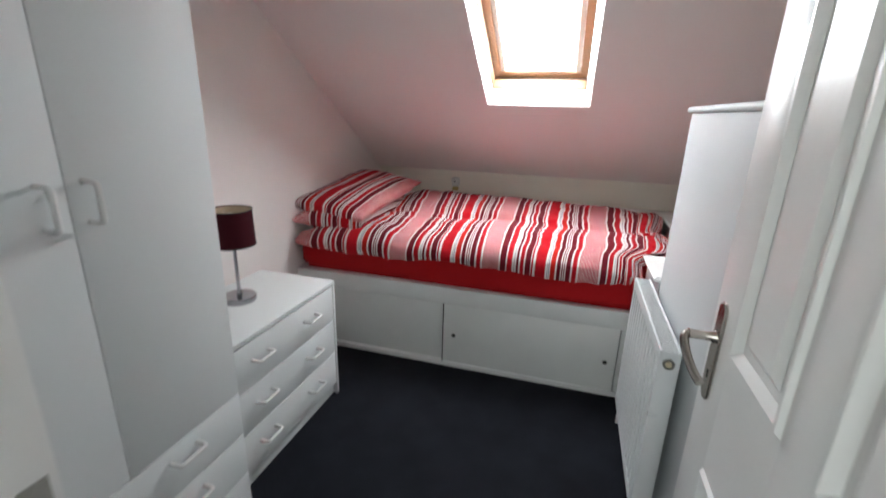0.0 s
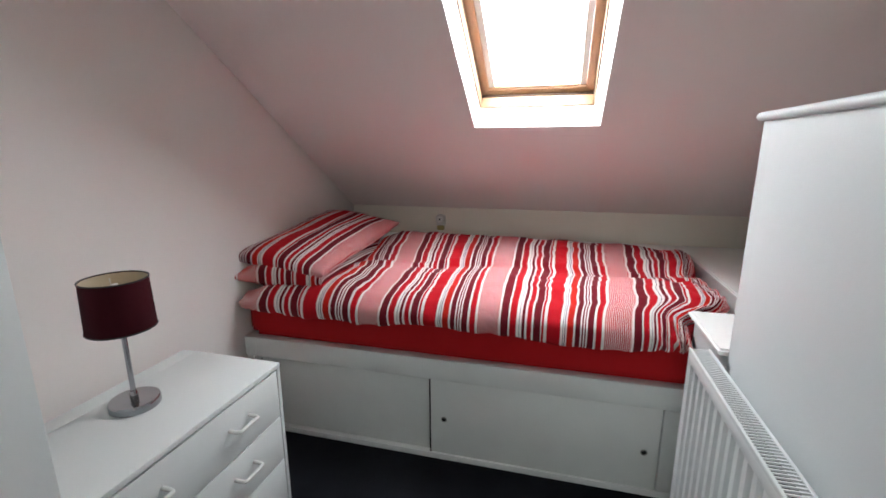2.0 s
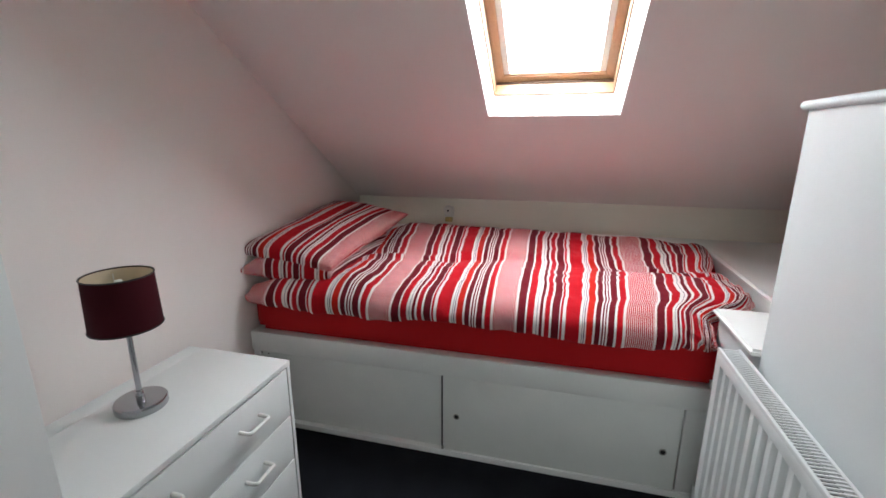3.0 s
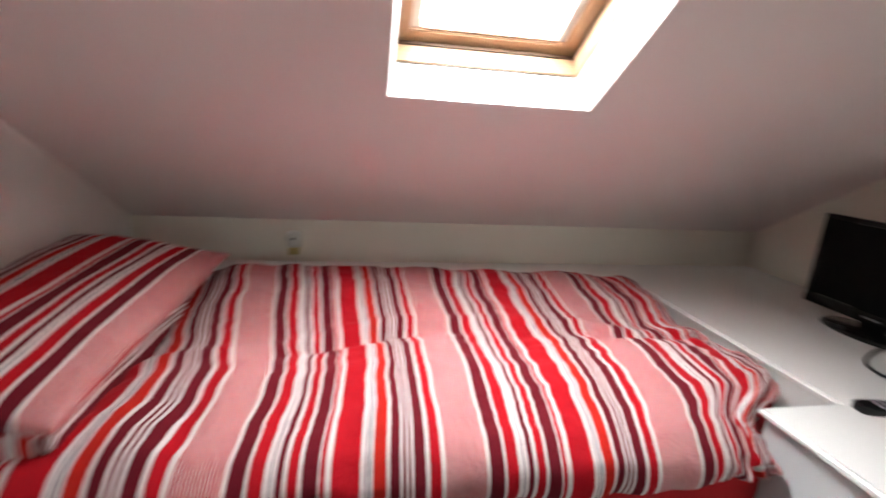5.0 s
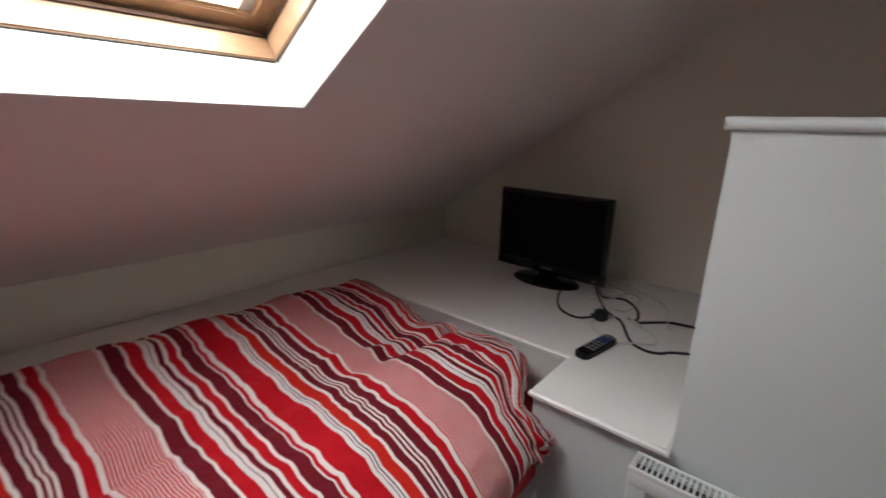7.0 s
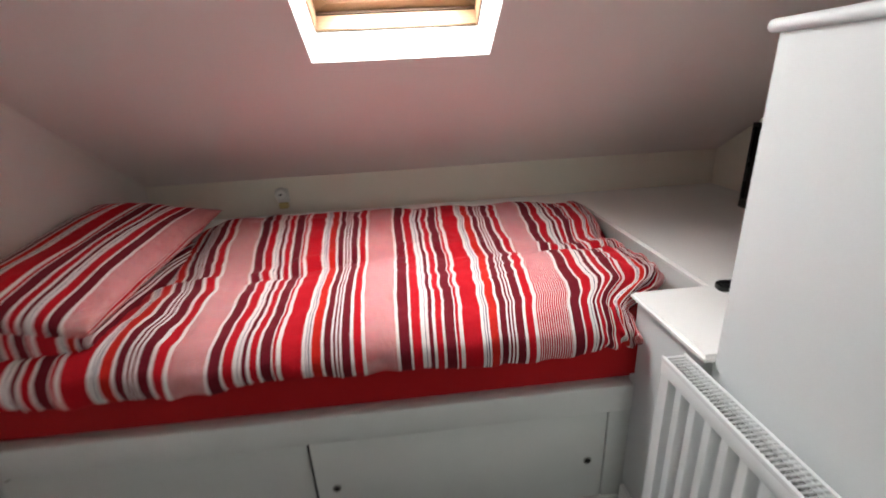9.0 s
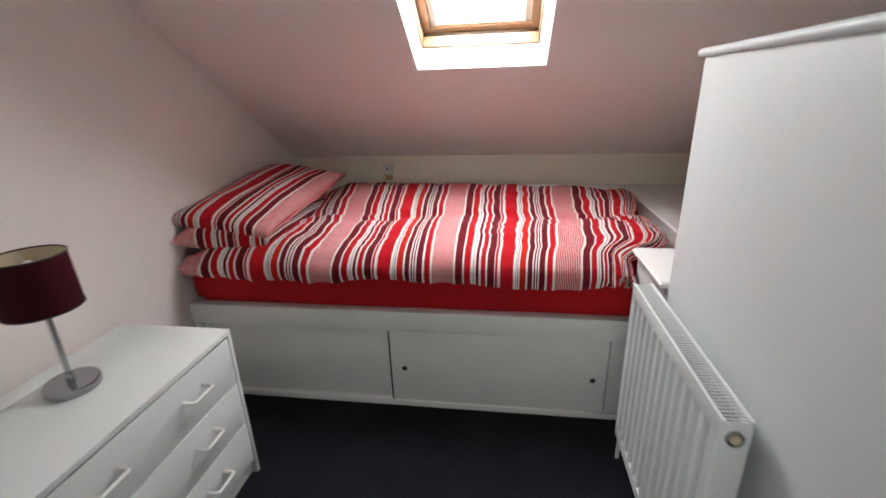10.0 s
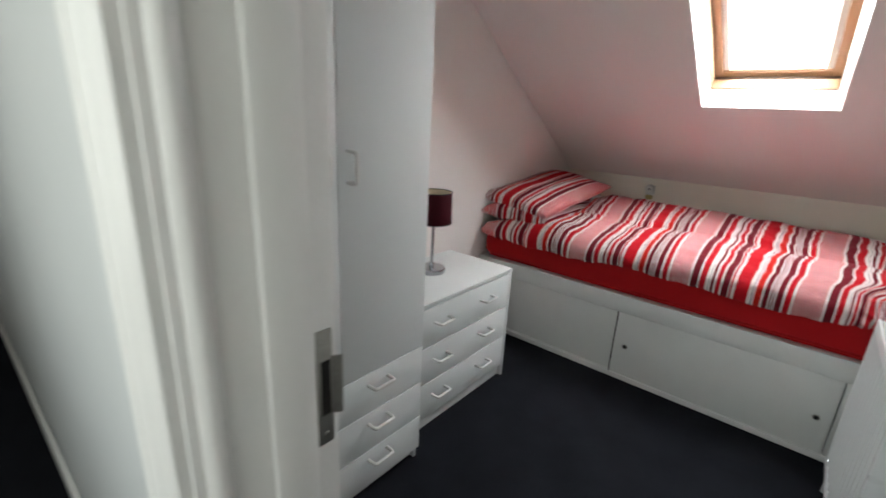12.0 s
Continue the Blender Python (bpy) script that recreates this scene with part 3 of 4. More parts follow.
    return tagged(ob, "rumpled red, white and plum striped duvet on the bed", "duvet")


duvet()


def pillow(m, lx, ly, h, u0, way, seed, label):
    """A plump cushion with pinched corners; stripes run along its long side."""
    N, M = 44, 60
    bm = bmesh.new()
    uvl = bm.loops.layers.uv.new("cloth")

    def at(a, b, sign):
        ea, eb = 1 - abs(a) ** 2.6, 1 - abs(b) ** 3.8
        lift = h / 2 * max(ea, 0) ** 0.40 * max(eb, 0) ** 0.31
        ear = (abs(a) * abs(b)) ** 4 * (3.0 if a < 0 and b < 0 else 2.0 if a > 0 and b > 0 else -2.0)
        x = a * lx / 2 * (1 - 0.06 * (1 - b * b) * abs(a) ** 3 + 0.01 * ear)
        y = b * ly / 2 * (1 - 0.05 * (1 - a * a) * abs(b) ** 3 + 0.03 * ear)
        w = 0.012 * noise.noise((x * 5 + seed, y * 4, sign)) + 0.007 * noise.noise((x * 13 + seed, y * 9, sign)) * (0.4 + abs(a * b))
        return Vector((x, y, sign * lift * (0.8 if sign < 0 else 1) + w))

    sheets = []
    for sign in (1, -1):
        g = []
        for i in range(N + 1):
            a = math.sin((i / N - 0.5) * math.pi)
            row = []
            for k in range(M + 1):
                b = math.sin((k / M - 0.5) * math.pi)
                edge = i in (0, N) or k in (0, M)
                row.append(sheets[0][i][k] if edge and sheets else bm.verts.new(m @ at(a, b, sign)))
            g.append(row)
        sheets.append(g)
        for i in range(N):
            for k in range(M):
                q = [(i, k), (i + 1, k), (i + 1, k + 1), (i, k + 1)]
                f = bm.faces.new([g[a][b] for a, b in q])
                for lp, (a, b) in zip(f.loops, q):
                    ax, by = math.sin((a / N - 0.5) * math.pi) * lx / 2, math.sin((b / M - 0.5) * math.pi) * ly / 2
                    drop = 1 - max(1 - abs(2 * ax / lx) ** 2.6, 0) ** 0.40
                    side = math.copysign(h * 0.3 * drop, ax)
                    lp[uvl].uv = (u0 + way * (ax + side) + 0.003 * noise.noise((ax * 6, by * 6, seed)), by)
    ob = new("pillow", mesh_of("pillow", bm, STRIPED, 80))
    return tagged(ob, label, "pillow", "pillows on the bed")


pillow(pose(-0.722, 0.39, 0.797, 0, 2, -1), 0.43, 0.775, 0.185, 0.238, 1, 2.0, "lower red striped pillow lying flat on the duvet")
pillow(pose(-0.715, 0.415, 0.912, 8, 7, -4), 0.485, 0.82, 0.138, 0.285, -1, 5.0, "upper red striped pillow with a pinstripe edge")


# ---- drawer handle shared by chest and wardrobe ----
def bow_handle(length, out):
    """A white bow pull along y, standing out along x."""
    h = length / 2
    bm = tube([(0, -h, 0), (out * 0.55, -h, 0), (out * 0.95, -h * 0.9, 0), (out, -h * 0.6, 0), (out, 0, 0), (out, h * 0.6, 0), (out * 0.95, h * 0.9, 0), (out * 0.55, h, 0), (0, h, 0)], 0.0064, 10, 5)
    return bm


PULL = mesh_of("handle", bow_handle(0.090, 0.040), PLASTIC, 60)
bm = bow_handle(0.088, 0.042)
bmesh.ops.transform(bm, matrix=Matrix.Rotation(radians(90), 4, "X"), verts=bm.verts)
PULL_UP = mesh_of("door_handle", bm, PLASTIC, 60)


def chest():
    x0, x1, y0, y1, h = -0.868, -0.444, -1.198, -0.434, 0.636
    c = thing("chest_of_drawers", ((x0 + x1) / 2, (y0 + y1) / 2, 0), "white laminate chest of three drawers with bow handles", "chest of drawers")
    part("top", boxed(x0 + 0.062, y0, h - 0.018, x1 + 0.002, y1, h, 0.0015), LAMINATE, c)
    part("back_strip", boxed(x0, y0, h - 0.019, x0 + 0.0605, y1, h - 0.001, 0.0012), LAMINATE, c)
    for ya, yb in ((y0, y0 + 0.016), (y1 - 0.016, y1)):
        part("side_panel", boxed(x0, ya, 0, x1, yb, h - 0.019, 0.0015), LAMINATE, c)
    part("back_panel", boxed(x0, y0 + 0.016, 0.06, x0 + 0.006, y1 - 0.016, h - 0.019), LAMINATE, c)
    part("plinth", boxed(x1 - 0.04, y0 + 0.016, 0.0, x1 - 0.024, y1 - 0.016, 0.066), LAMINATE, c)
    zs = (0.066, 0.247, 0.426, h - 0.024)
    for k in range(3):
        d = part("drawer", boxed(x1 - 0.018, y0 + 0.018, zs[k] + 0.002, x1 - 0.002, y1 - 0.018, zs[k + 1] - 0.002, 0.0015), LAMINATE, c)
        for y in (-0.990, -0.656):
            piece("handle", PULL, d, (x1 - 0.003, y, zs[k] + 0.107), "white plastic bow handle")
    return c


chest()


def wardrobe():
    x0, x1, y0, y1, h = LEFT + 0.02, -0.370, -1.975, -1.212, 1.98
    c = thing("wardrobe", ((x0 + x1) / 2, (y0 + y1) / 2, 0), "tall white two-door wardrobe with drawers below", "wardrobe")
    part("top", boxed(x0, y0, h - 0.018, x1, y1, h, 0.0015), LAMINATE, c)
    for ya, yb in ((y0, y0 + 0.016), (y1 - 0.016, y1)):
        part("side_panel", boxed(x0, ya, 0, x1, yb, h - 0.019, 0.0015), LAMINATE, c)
    part("back_panel", boxed(x0, y0 + 0.016, 0.05, x0 + 0.006, y1 - 0.016, h - 0.019), LAMINATE, c)
    part("plinth", boxed(x1 - 0.04, y0 + 0.016, 0.0, x1 - 0.022, y1 - 0.016, 0.06), LAMINATE, c)
    mid, low = -1.593, 0.530
    for ya, yb, hy in ((y0 + 0.001, mid - 0.001, mid - 0.053), (mid + 0.001, y1 - 0.001, mid + 0.035)):
        d = part("door", boxed(x1 + 0.001, ya, low + 0.002, x1 + 0.017, yb, h - 0.002, 0.0015), LAMINATE, c)
        piece("door_handle", PULL_UP, d, (x1 + 0.016, hy, 1.236), "white plastic bow handle")
    zs = (0.055, 0.209, 0.370, low)
    for k in range(3):
        d = part("drawer", boxed(x1 + 0.001, y0 + 0.001, zs[k] + 0.0015, x1 + 0.017, y1 - 0.001, zs[k + 1] - 0.0015, 0.0015), LAMINATE, c)
        for y in (-1.776, -1.440):
            piece("handle", PULL, d, (x1 + 0.016, y, zs[k] + 0.115), "white plastic bow handle")
    return c


wardrobe()


def table_lamp():
    bx, by, bz = -0.698, -0.785, 0.636
    c = thing("table_lamp", (bx, by, bz), "chrome table lamp with a burgundy drum shade on the chest", "lamp")
    part("base", turned([(0, 0), (0.066, 0), (0.068, 0.003), (0.068, 0.021), (0.065, 0.0255), (0.010, 0.026), (0.010, 0.030), (0, 0.030)], 48, (bx, by, bz)), CHROME, c)
    part("collar", turned([(0.011, 0.026), (0.011, 0.046), (0.0085, 0.05), (0, 0.05)], 24, (bx, by, bz)), CHROME, c)
    part("pole", turned([(0.0072, 0.045), (0.0072, 0.285), (0, 0.285)], 20, (bx, by, bz)), CHROME, c)
    part("lamp_holder", turned([(0.014, 0.25), (0.018, 0.255), (0.018, 0.30), (0.013, 0.315), (0, 0.315)], 20, (bx, by, bz)), PLASTIC, c, "white lamp holder")
    part("bulb", turned([(0.010, 0.31), (0.014, 0.325), (0.019, 0.345), (0.017, 0.37), (0.008, 0.385), (0, 0.388)], 20, (bx, by, bz)), GLOSS, c, "unlit opal bulb")
    z0, z1, r0, r1 = 0.253, 0.400, 0.088, 0.084
    shade = part("shade", turned([(r0 - 0.0012, z0), (r0, z0 + 0.002), (r1, z1 - 0.002), (r1 - 0.0012, z1), (r1 - 0.0018, z1 - 0.001), (r0 - 0.0018, z0 + 0.001), (r0 - 0.0012, z0)], 64, (bx, by, bz)), BURGUNDY, c, "burgundy cloth drum shade")
    part("lining", turned([(r0 - 0.0024, z0 + 0.002), (r1 - 0.0024, z1 - 0.002), (r1 - 0.0034, z1 - 0.002), (r0 - 0.0034, z0 + 0.002), (r0 - 0.0024, z0 + 0.002)], 64, (bx, by, bz)), CREAM, shade, "cream lining")
    for z, r in ((z0, r0), (z1, r1)):
        ring = [(bx + r * math.cos(t * math.pi / 16), by + r * math.sin(t * math.pi / 16), bz + z) for t in range(33)]
        part("rim", tube(ring, 0.0022, 6, 2), RUBBER, shade, "dark bound rim")
    for k in range(3):
        a = radians(30 + 120 * k)
        part("spider_arm", tube([(bx, by, bz + 0.300), (bx + 0.05 * math.cos(a), by + 0.05 * math.sin(a), bz + 0.300), (bx + 0.08 * math.cos(a), by + 0.08 * math.sin(a), bz + 0.385)], 0.0015, 6), PLASTIC, c)
    return c


table_lamp()


def radiator():
    xf, xb, y0, y1, z0, z1 = 0.936, 0.998, -0.904, -0.252, 0.150, 0.775
    c = thing("radiator", ((xf + xb) / 2, (y0 + y1) / 2, z0), "white enamelled panel radiator with a top grille on the partition", "radiator")
    # pressed front panel: raised ribs between recessed flutes, seen from above as an outline
    n = 12
    pitch = (y1 - y0 - 0.05) / n
    out = [(xf + 0.002, y0)]
    for k in range(n):
        a = y0 + 0.025 + k * pitch
        out += [(xf + 0.001, a + pitch * 0.20), (xf + 0.004, a + pitch * 0.235), (xf + 0.029, a + pitch * 0.34), (xf + 0.029, a + pitch * 0.66), (xf + 0.004, a + pitch * 0.765), (xf + 0.001, a + pitch * 0.80)]
    out += [(xf + 0.002, y1)]
    back = [(x + 0.0035, y) for x, y in out][::-1]
    panel = prism(out + back, z0 + 0.035, z1 - 0.04, 2)
    for k in range(n):                   # sloping ends of the pressed flutes
        a = y0 + 0.025 + k * pitch
        for za, zb in ((z0 + 0.038, z0 + 0.075), (z1 - 0.043, z1 - 0.072)):
            vs = [panel.verts.new(p) for y in (a + pitch * 0.24, a + pitch * 0.76) for p in ((xf + 0.004, y, za), (xf + 0.030, y, za), (xf + 0.030, y, zb))]
            for q in ((0, 1, 2), (5, 4, 3), (0, 3, 4, 1), (1, 4, 5, 2), (2, 5, 3, 0)):
                panel.faces.new([vs[m] for m in q])
    part("front_panel", panel, ENAMEL, c, "", 20)
    part("top_band", boxed(xf, y0, z1 - 0.045, xf + 0.012, y1, z1 - 0.008, 0.004), ENAMEL, c)
    part("bottom_band", boxed(xf, y0, z0, xf + 0.012, y1, z0 + 0.04, 0.004), ENAMEL, c)
    part("back_panel", boxed(xb - 0.010, y0 + 0.004, z0, xb, y1 - 0.004, z1 - 0.012, 0.003), ENAMEL, c)
    for ya, yb in ((y0 - 0.002, y0 + 0.0015), (y1 - 0.0015, y1 + 0.002)):
        part("end_cover", boxed(xf + 0.001, ya, z0 + 0.02, xb, yb, z1 - 0.004, 0.0015), ENAMEL, c)
    for xa, xc in ((xf + 0.0, xf + 0.008), (xb - 0.008, xb)):
        piece_bm = boxed(xa, y0 - 0.003, z1 - 0.012, xc, y1 + 0.003, z1, 0.002)
        part("grille_rail", piece_bm, ENAMEL, c)
    slat = mesh_of("grille_slat", boxed(-0.0245, -0.0020, -0.004, 0.0245, 0.0020, 0.0, 0.0006, 1), ENAMEL)
    m = 58
    for k in range(m):
        piece("grille_slat", slat, c, ((xf + xb) / 2, y0 + 0.006 + (y1 - y0 - 0.012) * k / (m - 1), z1 - 0.0015))
    # dark block so that the grille's slots read as shaded
    part("core_shade_block", boxed(xf + 0.036, y0 + 0.004, z0 + 0.05, xb - 0.011, y1 - 0.004, z1 - 0.022), HOLLOW, c, "near-black block painting the shade inside the radiator")
    rot = Matrix.Rotation(radians(90), 4, "X")
    ends = ((y0 - 0.002, rot),)
    for y, rm in ends:
        vent = part("vent_boss", turned([(0, 0.002), (0.012, 0.003), (0.0145, 0.008), (0.0175, 0.008), (0.0175, 0.0)], 24, (0.966, y, z1 - 0.042), rm), STEEL, c, "round metal end boss")
        part("vent_plug", turned([(0, 0.012), (0.006, 0.012), (0.0095, 0.009), (0.0095, 0.002)], 18, (0.966, y, z1 - 0.042), rm), CREAM, vent, "cream vent plug")
    part("valve_pipe", tube([(0.966, y1 + 0.03, 0.0), (0.966, y1 + 0.03, 0.10), (0.966, y1 + 0.026, 0.17), (0.966, y1, 0.175)], 0.0075, 10), GLOSS, c, "white painted pipe")
    part("valve_pipe", tube([(0.966, y0 - 0.03, 0.0), (0.966, y0 - 0.03, 0.10), (0.966, y0 - 0.026, 0.17), (0.966, y0, 0.175)], 0.0075, 10), GLOSS, c, "white painted pipe")
    part("valve_head", turned([(0, 0.0), (0.013, 0.0), (0.016, 0.006), (0.016, 0.04), (0.012, 0.05), (0, 0.05)], 20, (0.966, y0 - 0.03, 0.16)), PLASTIC, c, "white valve cap")
    for y in (y0 + 0.12, y1 - 0.12):
        part("bracket", boxed(xb, y - 0.015, z0 + 0.05, PX + 0.001, y + 0.015, z1 - 0.08), STEEL, c)
    return c


radiator()


# ---- doorway: lining, stop, architrave, strike plate, open door ----
def architrave(u):
    """Depth of the moulding at u (0 at the opening, 1 at the outer edge)."""
    return 0.014 + 0.006 * math.exp(-((u - 0.08) / 0.05) ** 2) + 0.016 * smoothstep(0.2, 0.55, u) - 0.007 * math.exp(-((u - 0.62) / 0.03) ** 2) + 0.003 * math.exp(-((u - 0.8) / 0.1) ** 2) - 0.006 * smoothstep(0.93, 1.0, u)


def doorway():
    c = thing("door_frame", ((OPEN0 + OPEN1) / 2, SOUTH, 0), "white gloss-painted door lining with moulded architraves", "door frame", "", "structure")
    for side, x in ((-1, OPEN0), (1, OPEN1)):
        part("jamb", boxed(x, SOUTH_OUT, 0, x + side * 0.03, SOUTH, HEAD + 0.03, 0.002), GLOSS, c)
        part("door_stop", boxed(x, SOUTH - 0.110, 0, x - side * 0.014, SOUTH - 0.045, HEAD - 0.014, 0.004), GLOSS, c)
        bead = [(x - side * (0.001 + 0.009 * math.sin(math.pi * k / 10)), SOUTH_OUT + 0.045 - 0.032 * k / 10) for k in range(11)]
        part("edge_bead", prism(bead + [(x + side * 0.002, SOUTH_OUT + 0.013), (x + side * 0.002, SOUTH_OUT + 0.045)], 0, HEAD - 0.002, 2), GLOSS, c, "", 50)
        for face, sign in ((SOUTH_OUT, -1), (SOUTH, 1)):
            if side < 0 and sign > 0:
                continue
            width = 0.068 if side < 0 or sign < 0 else 0.02
            sec = [(x + side * 0.006, face)]
            for k in range(25):
                u = k / 24
                sec.append((x + side * (0.006 + width * u), face + sign * architrave(u)))
            sec.append((x + side * (0.006 + width), face))
            part("architrave", prism(sec, 0, HEAD + 0.074, 2), GLOSS, c, "", 25)
    part("head", boxed(OPEN0, SOUTH_OUT, HEAD, OPEN1, SOUTH, HEAD + 0.03, 0.002), GLOSS, c)
    part("head_stop", boxed(OPEN0, SOUTH - 0.110, HEAD - 0.014, OPEN1, SOUTH - 0.045, HEAD, 0.003), GLOSS, c)
    for face, sign in ((SOUTH_OUT, -1), (SOUTH, 1)):
        part("head_architrave", boxed(OPEN0 - 0.0, face, HEAD + 0.006, OPEN1 + 0.006, face + sign * 0.018, HEAD + 0.074, 0.004), GLOSS, c)
    s = part("strike_plate", boxed(OPEN0 - 0.001, SOUTH - 0.036, 0.912, OPEN0 + 0.0025, SOUTH - 0.010, 1.101, 0.001), STEEL, c, "worn steel strike plate")
    part("latch_hole", boxed(OPEN0 + 0.0015, SOUTH - 0.030, 0.963, OPEN0 + 0.0032, SOUTH - 0.014, 1.053, 0.0008), HOLLOW, s, "dark latch hollow")
    part("strike_lip", prism([(OPEN0 + 0.002, SOUTH - 0.012), (OPEN0 + 0.010, SOUTH + 0.001), (OPEN0 + 0.009, SOUTH + 0.003), (OPEN0 + 0.001, SOUTH - 0.009)], 0.960, 1.056, 2), STEEL, s)
    for z in (0.930, 1.080):
        part("screw", turned([(0, 0.0015), (0.0035, 0.0013), (0.0042, 0.0)], 12, (OPEN0 + 0.0025, SOUTH - 0.023, z), Matrix.Rotation(radians(90), 4, "Y")), STEEL, s)
    return c


doorway()


def panel_mould(cx0, cx1, cz0, cz1, x, parent, sign):
    """A sunk panel's raised moulding on a door face at x; y and z give its oblong."""
    bm = bmesh.new()
    steps = [(0.0, 0.0), (0.006, 0.007), (0.014, 0.007), (0.022, 0.001), (0.030, -0.006), (0.046, -0.006), (0.062, 0.003)]
    rings = []
    for inset, out in steps:
        rings.append([bm.verts.new((x + sign * out, y, z)) for y, z in ((cx0 + inset, cz0 + inset), (cx1 - inset, cz0 + inset), (cx1 - inset, cz1 - inset), (cx0 + inset, cz1 - inset))])
    for a, b in zip(rings, rings[1:]):
        for k in range(4):
            bm.faces.new((a[k], a[(k + 1) % 4], b[(k + 1) % 4], b[k]))
    bm.faces.new(rings[-1])
    lo = [bm.verts.new((x - sign * 0.012, v.co.y, v.co.z)) for v in rings[0]]
    for k in range(4):
        bm.faces.new((lo[k], lo[(k + 1) % 4], rings[0][(k + 1) % 4], rings[0][k]))
    bm.faces.new(lo[::-1])
    return part("moulded_panel", bm, GLOSS, parent, "", 25)


def open_door():
    xf, xb, y0, y1 = 0.942, 0.978, -2.028, -1.262
    c = thing("door", (xf, y0, 0), "white gloss panelled door standing open against the wall", "door")
    leaf_z = 1.985
    rails = [(0.008, 0.22), (0.775, 1.02), (1.86, leaf_z)]
    styles = [(y0, y0 + 0.115), (y0 + 0.325, y0 + 0.420), (y1 - 0.125, y1)]
    for ya, yb in styles:
        part("stile", boxed(xf, ya, 0.008, xb, yb, leaf_z, 0.001), GLOSS, c)
    for za, zb in rails:
        for ya, yb in ((styles[0][1], styles[1][0]), (styles[1][1], styles[2][0])):
            part("rail", boxed(xf, ya, za, xb, yb, zb), GLOSS, c)
    for ya, yb in ((styles[0][1], styles[1][0]), (styles[1][1], styles[2][0])):
        for za, zb in ((0.22, 0.775), (1.02, 1.86)):
            part("panel", boxed(xf + 0.012, ya, za, xb - 0.010, yb, zb), GLOSS, c)
            panel_mould(ya, yb, za, zb, xf, c, -1)
    hy = -1.312
    # handle on the room's face
    rot = Matrix.Rotation(radians(-90), 4, "Y")
    plate_out = []
    for k in range(20):
        t = 2 * math.pi * k / 20
        cy, cz = math.cos(t), math.sin(t)
        plate_out.append((hy + 0.021 * cy, (1.078 if cz > 0 else 0.908) + 0.023 * cz))
    pb = prism(plate_out, xf - 0.006, xf, 0)
    bmesh.ops.recalc_face_normals(pb, faces=pb.faces)
    bmesh.ops.bevel(pb, geom=[e for e in pb.edges if all(abs(v.co.x - xf + 0.006) < 1e-5 for v in e.verts)], offset=0.003, segments=3, affect="EDGES")
    h = part("handle", pb, NICKEL, c, "satin nickel lever handle on a long plate")
    part("neck", turned([(0.013, 0.0), (0.012, 0.006), (0.0095, 0.012), (0.0095, 0.045), (0.011, 0.050), (0, 0.052)], 24, (xf - 0.005, hy, 1.026), rot), NICKEL, h)
    part("lever", tube([(xf - 0.040, hy, 1.026), (xf - 0.056, hy - 0.002, 1.026), (xf - 0.064, hy - 0.015, 1.020), (xf - 0.061, hy - 0.040, 0.998), (xf - 0.052, hy - 0.066, 0.978), (xf - 0.044, hy - 0.088, 0.968)], 0.0085, 12, 6), NICKEL, h)
    part("keyhole", boxed(xf - 0.0068, hy - 0.003, 0.935, xf - 0.0058, hy + 0.003, 0.952), HOLLOW, h)
    part("latch", boxed(xf + 0.008, y1, 0.995, xb - 0.008, y1 + 0.002, 1.09), STEEL, c, "steel latch plate")
    for z in (0.25, 1.0, 1.75):
        part("hinge", turned([(0, 0), (0.006, 0), (0.006, 0.09), (0, 0.09)], 14, (xb - 0.002, y0 - 0.004, z)), STEEL, c)
    return c


open_door()


# ---- on the shelf ----
def television():
    c = thing("television", (1.815, 0.400, SHELF), "small black flat television on an oval foot", "television")
    turn = Matrix.Translation((1.815, 0.400, 0)) @ Matrix.Rotation(radians(-2.0), 4, "Z")

    def put(bm):
        bmesh.ops.transform(bm, matrix=turn, verts=bm.verts)
        return bm

    w, z0, z1 = 0.259, 0.838, 1.195
    bm = bmesh.new()
    for a in ((-w, z0, w, z0 + 0.042), (-w, z1 - 0.018, w, z1), (-w, z0 + 0.042, -w + 0.018, z1 - 0.018), (w - 0.018, z0 + 0.042, w, z1 - 0.018)):
        box(bm, -0.016, a[0], a[1], 0.012, a[2], a[3], 0.003)
    body = part("bezel", put(bm), BLACK, c, "glossy black bezel")
    part("screen", put(boxed(-0.010, -w + 0.017, z0 + 0.041, 0.004, w - 0.017, z1 - 0.017)), SCREEN, c, "dark matt screen")
    part("rear_housing", put(boxed(0.010, -w + 0.03, z0 + 0.02, 0.055, w - 0.03, z1 - 0.03, 0.02, 3)), BLACK, c)
    part("neck", put(boxed(-0.004, -0.045, SHELF + 0.008, 0.03, 0.045, z0 + 0.02, 0.006)), BLACK, c)
    foot = turned([(0, 0.0), (1.0, 0.0), (1.0, 0.004), (0.93, 0.012), (0.4, 0.018), (0, 0.019)], 48)
    bmesh.ops.scale(foot, vec=(0.095, 0.155, 1), verts=foot.verts)
    bmesh.ops.translate(foot, vec=(-0.015, 0, SHELF), verts=foot.verts)
    part("foot", put(foot), BLACK, c, "glossy oval foot")
    part("badge", put(boxed(-0.0168, -0.028, z0 + 0.018, -0.0155, 0.028, z0 + 0.025)), GREY_KEYS, body, "small silver maker's bar")
    part("indicator", put(boxed(-0.0168, -w + 0.035, z0 + 0.010, -0.0155, -w + 0.047, z0 + 0.018)), GREY_KEYS, body, "small grey mark")
    return c


television()


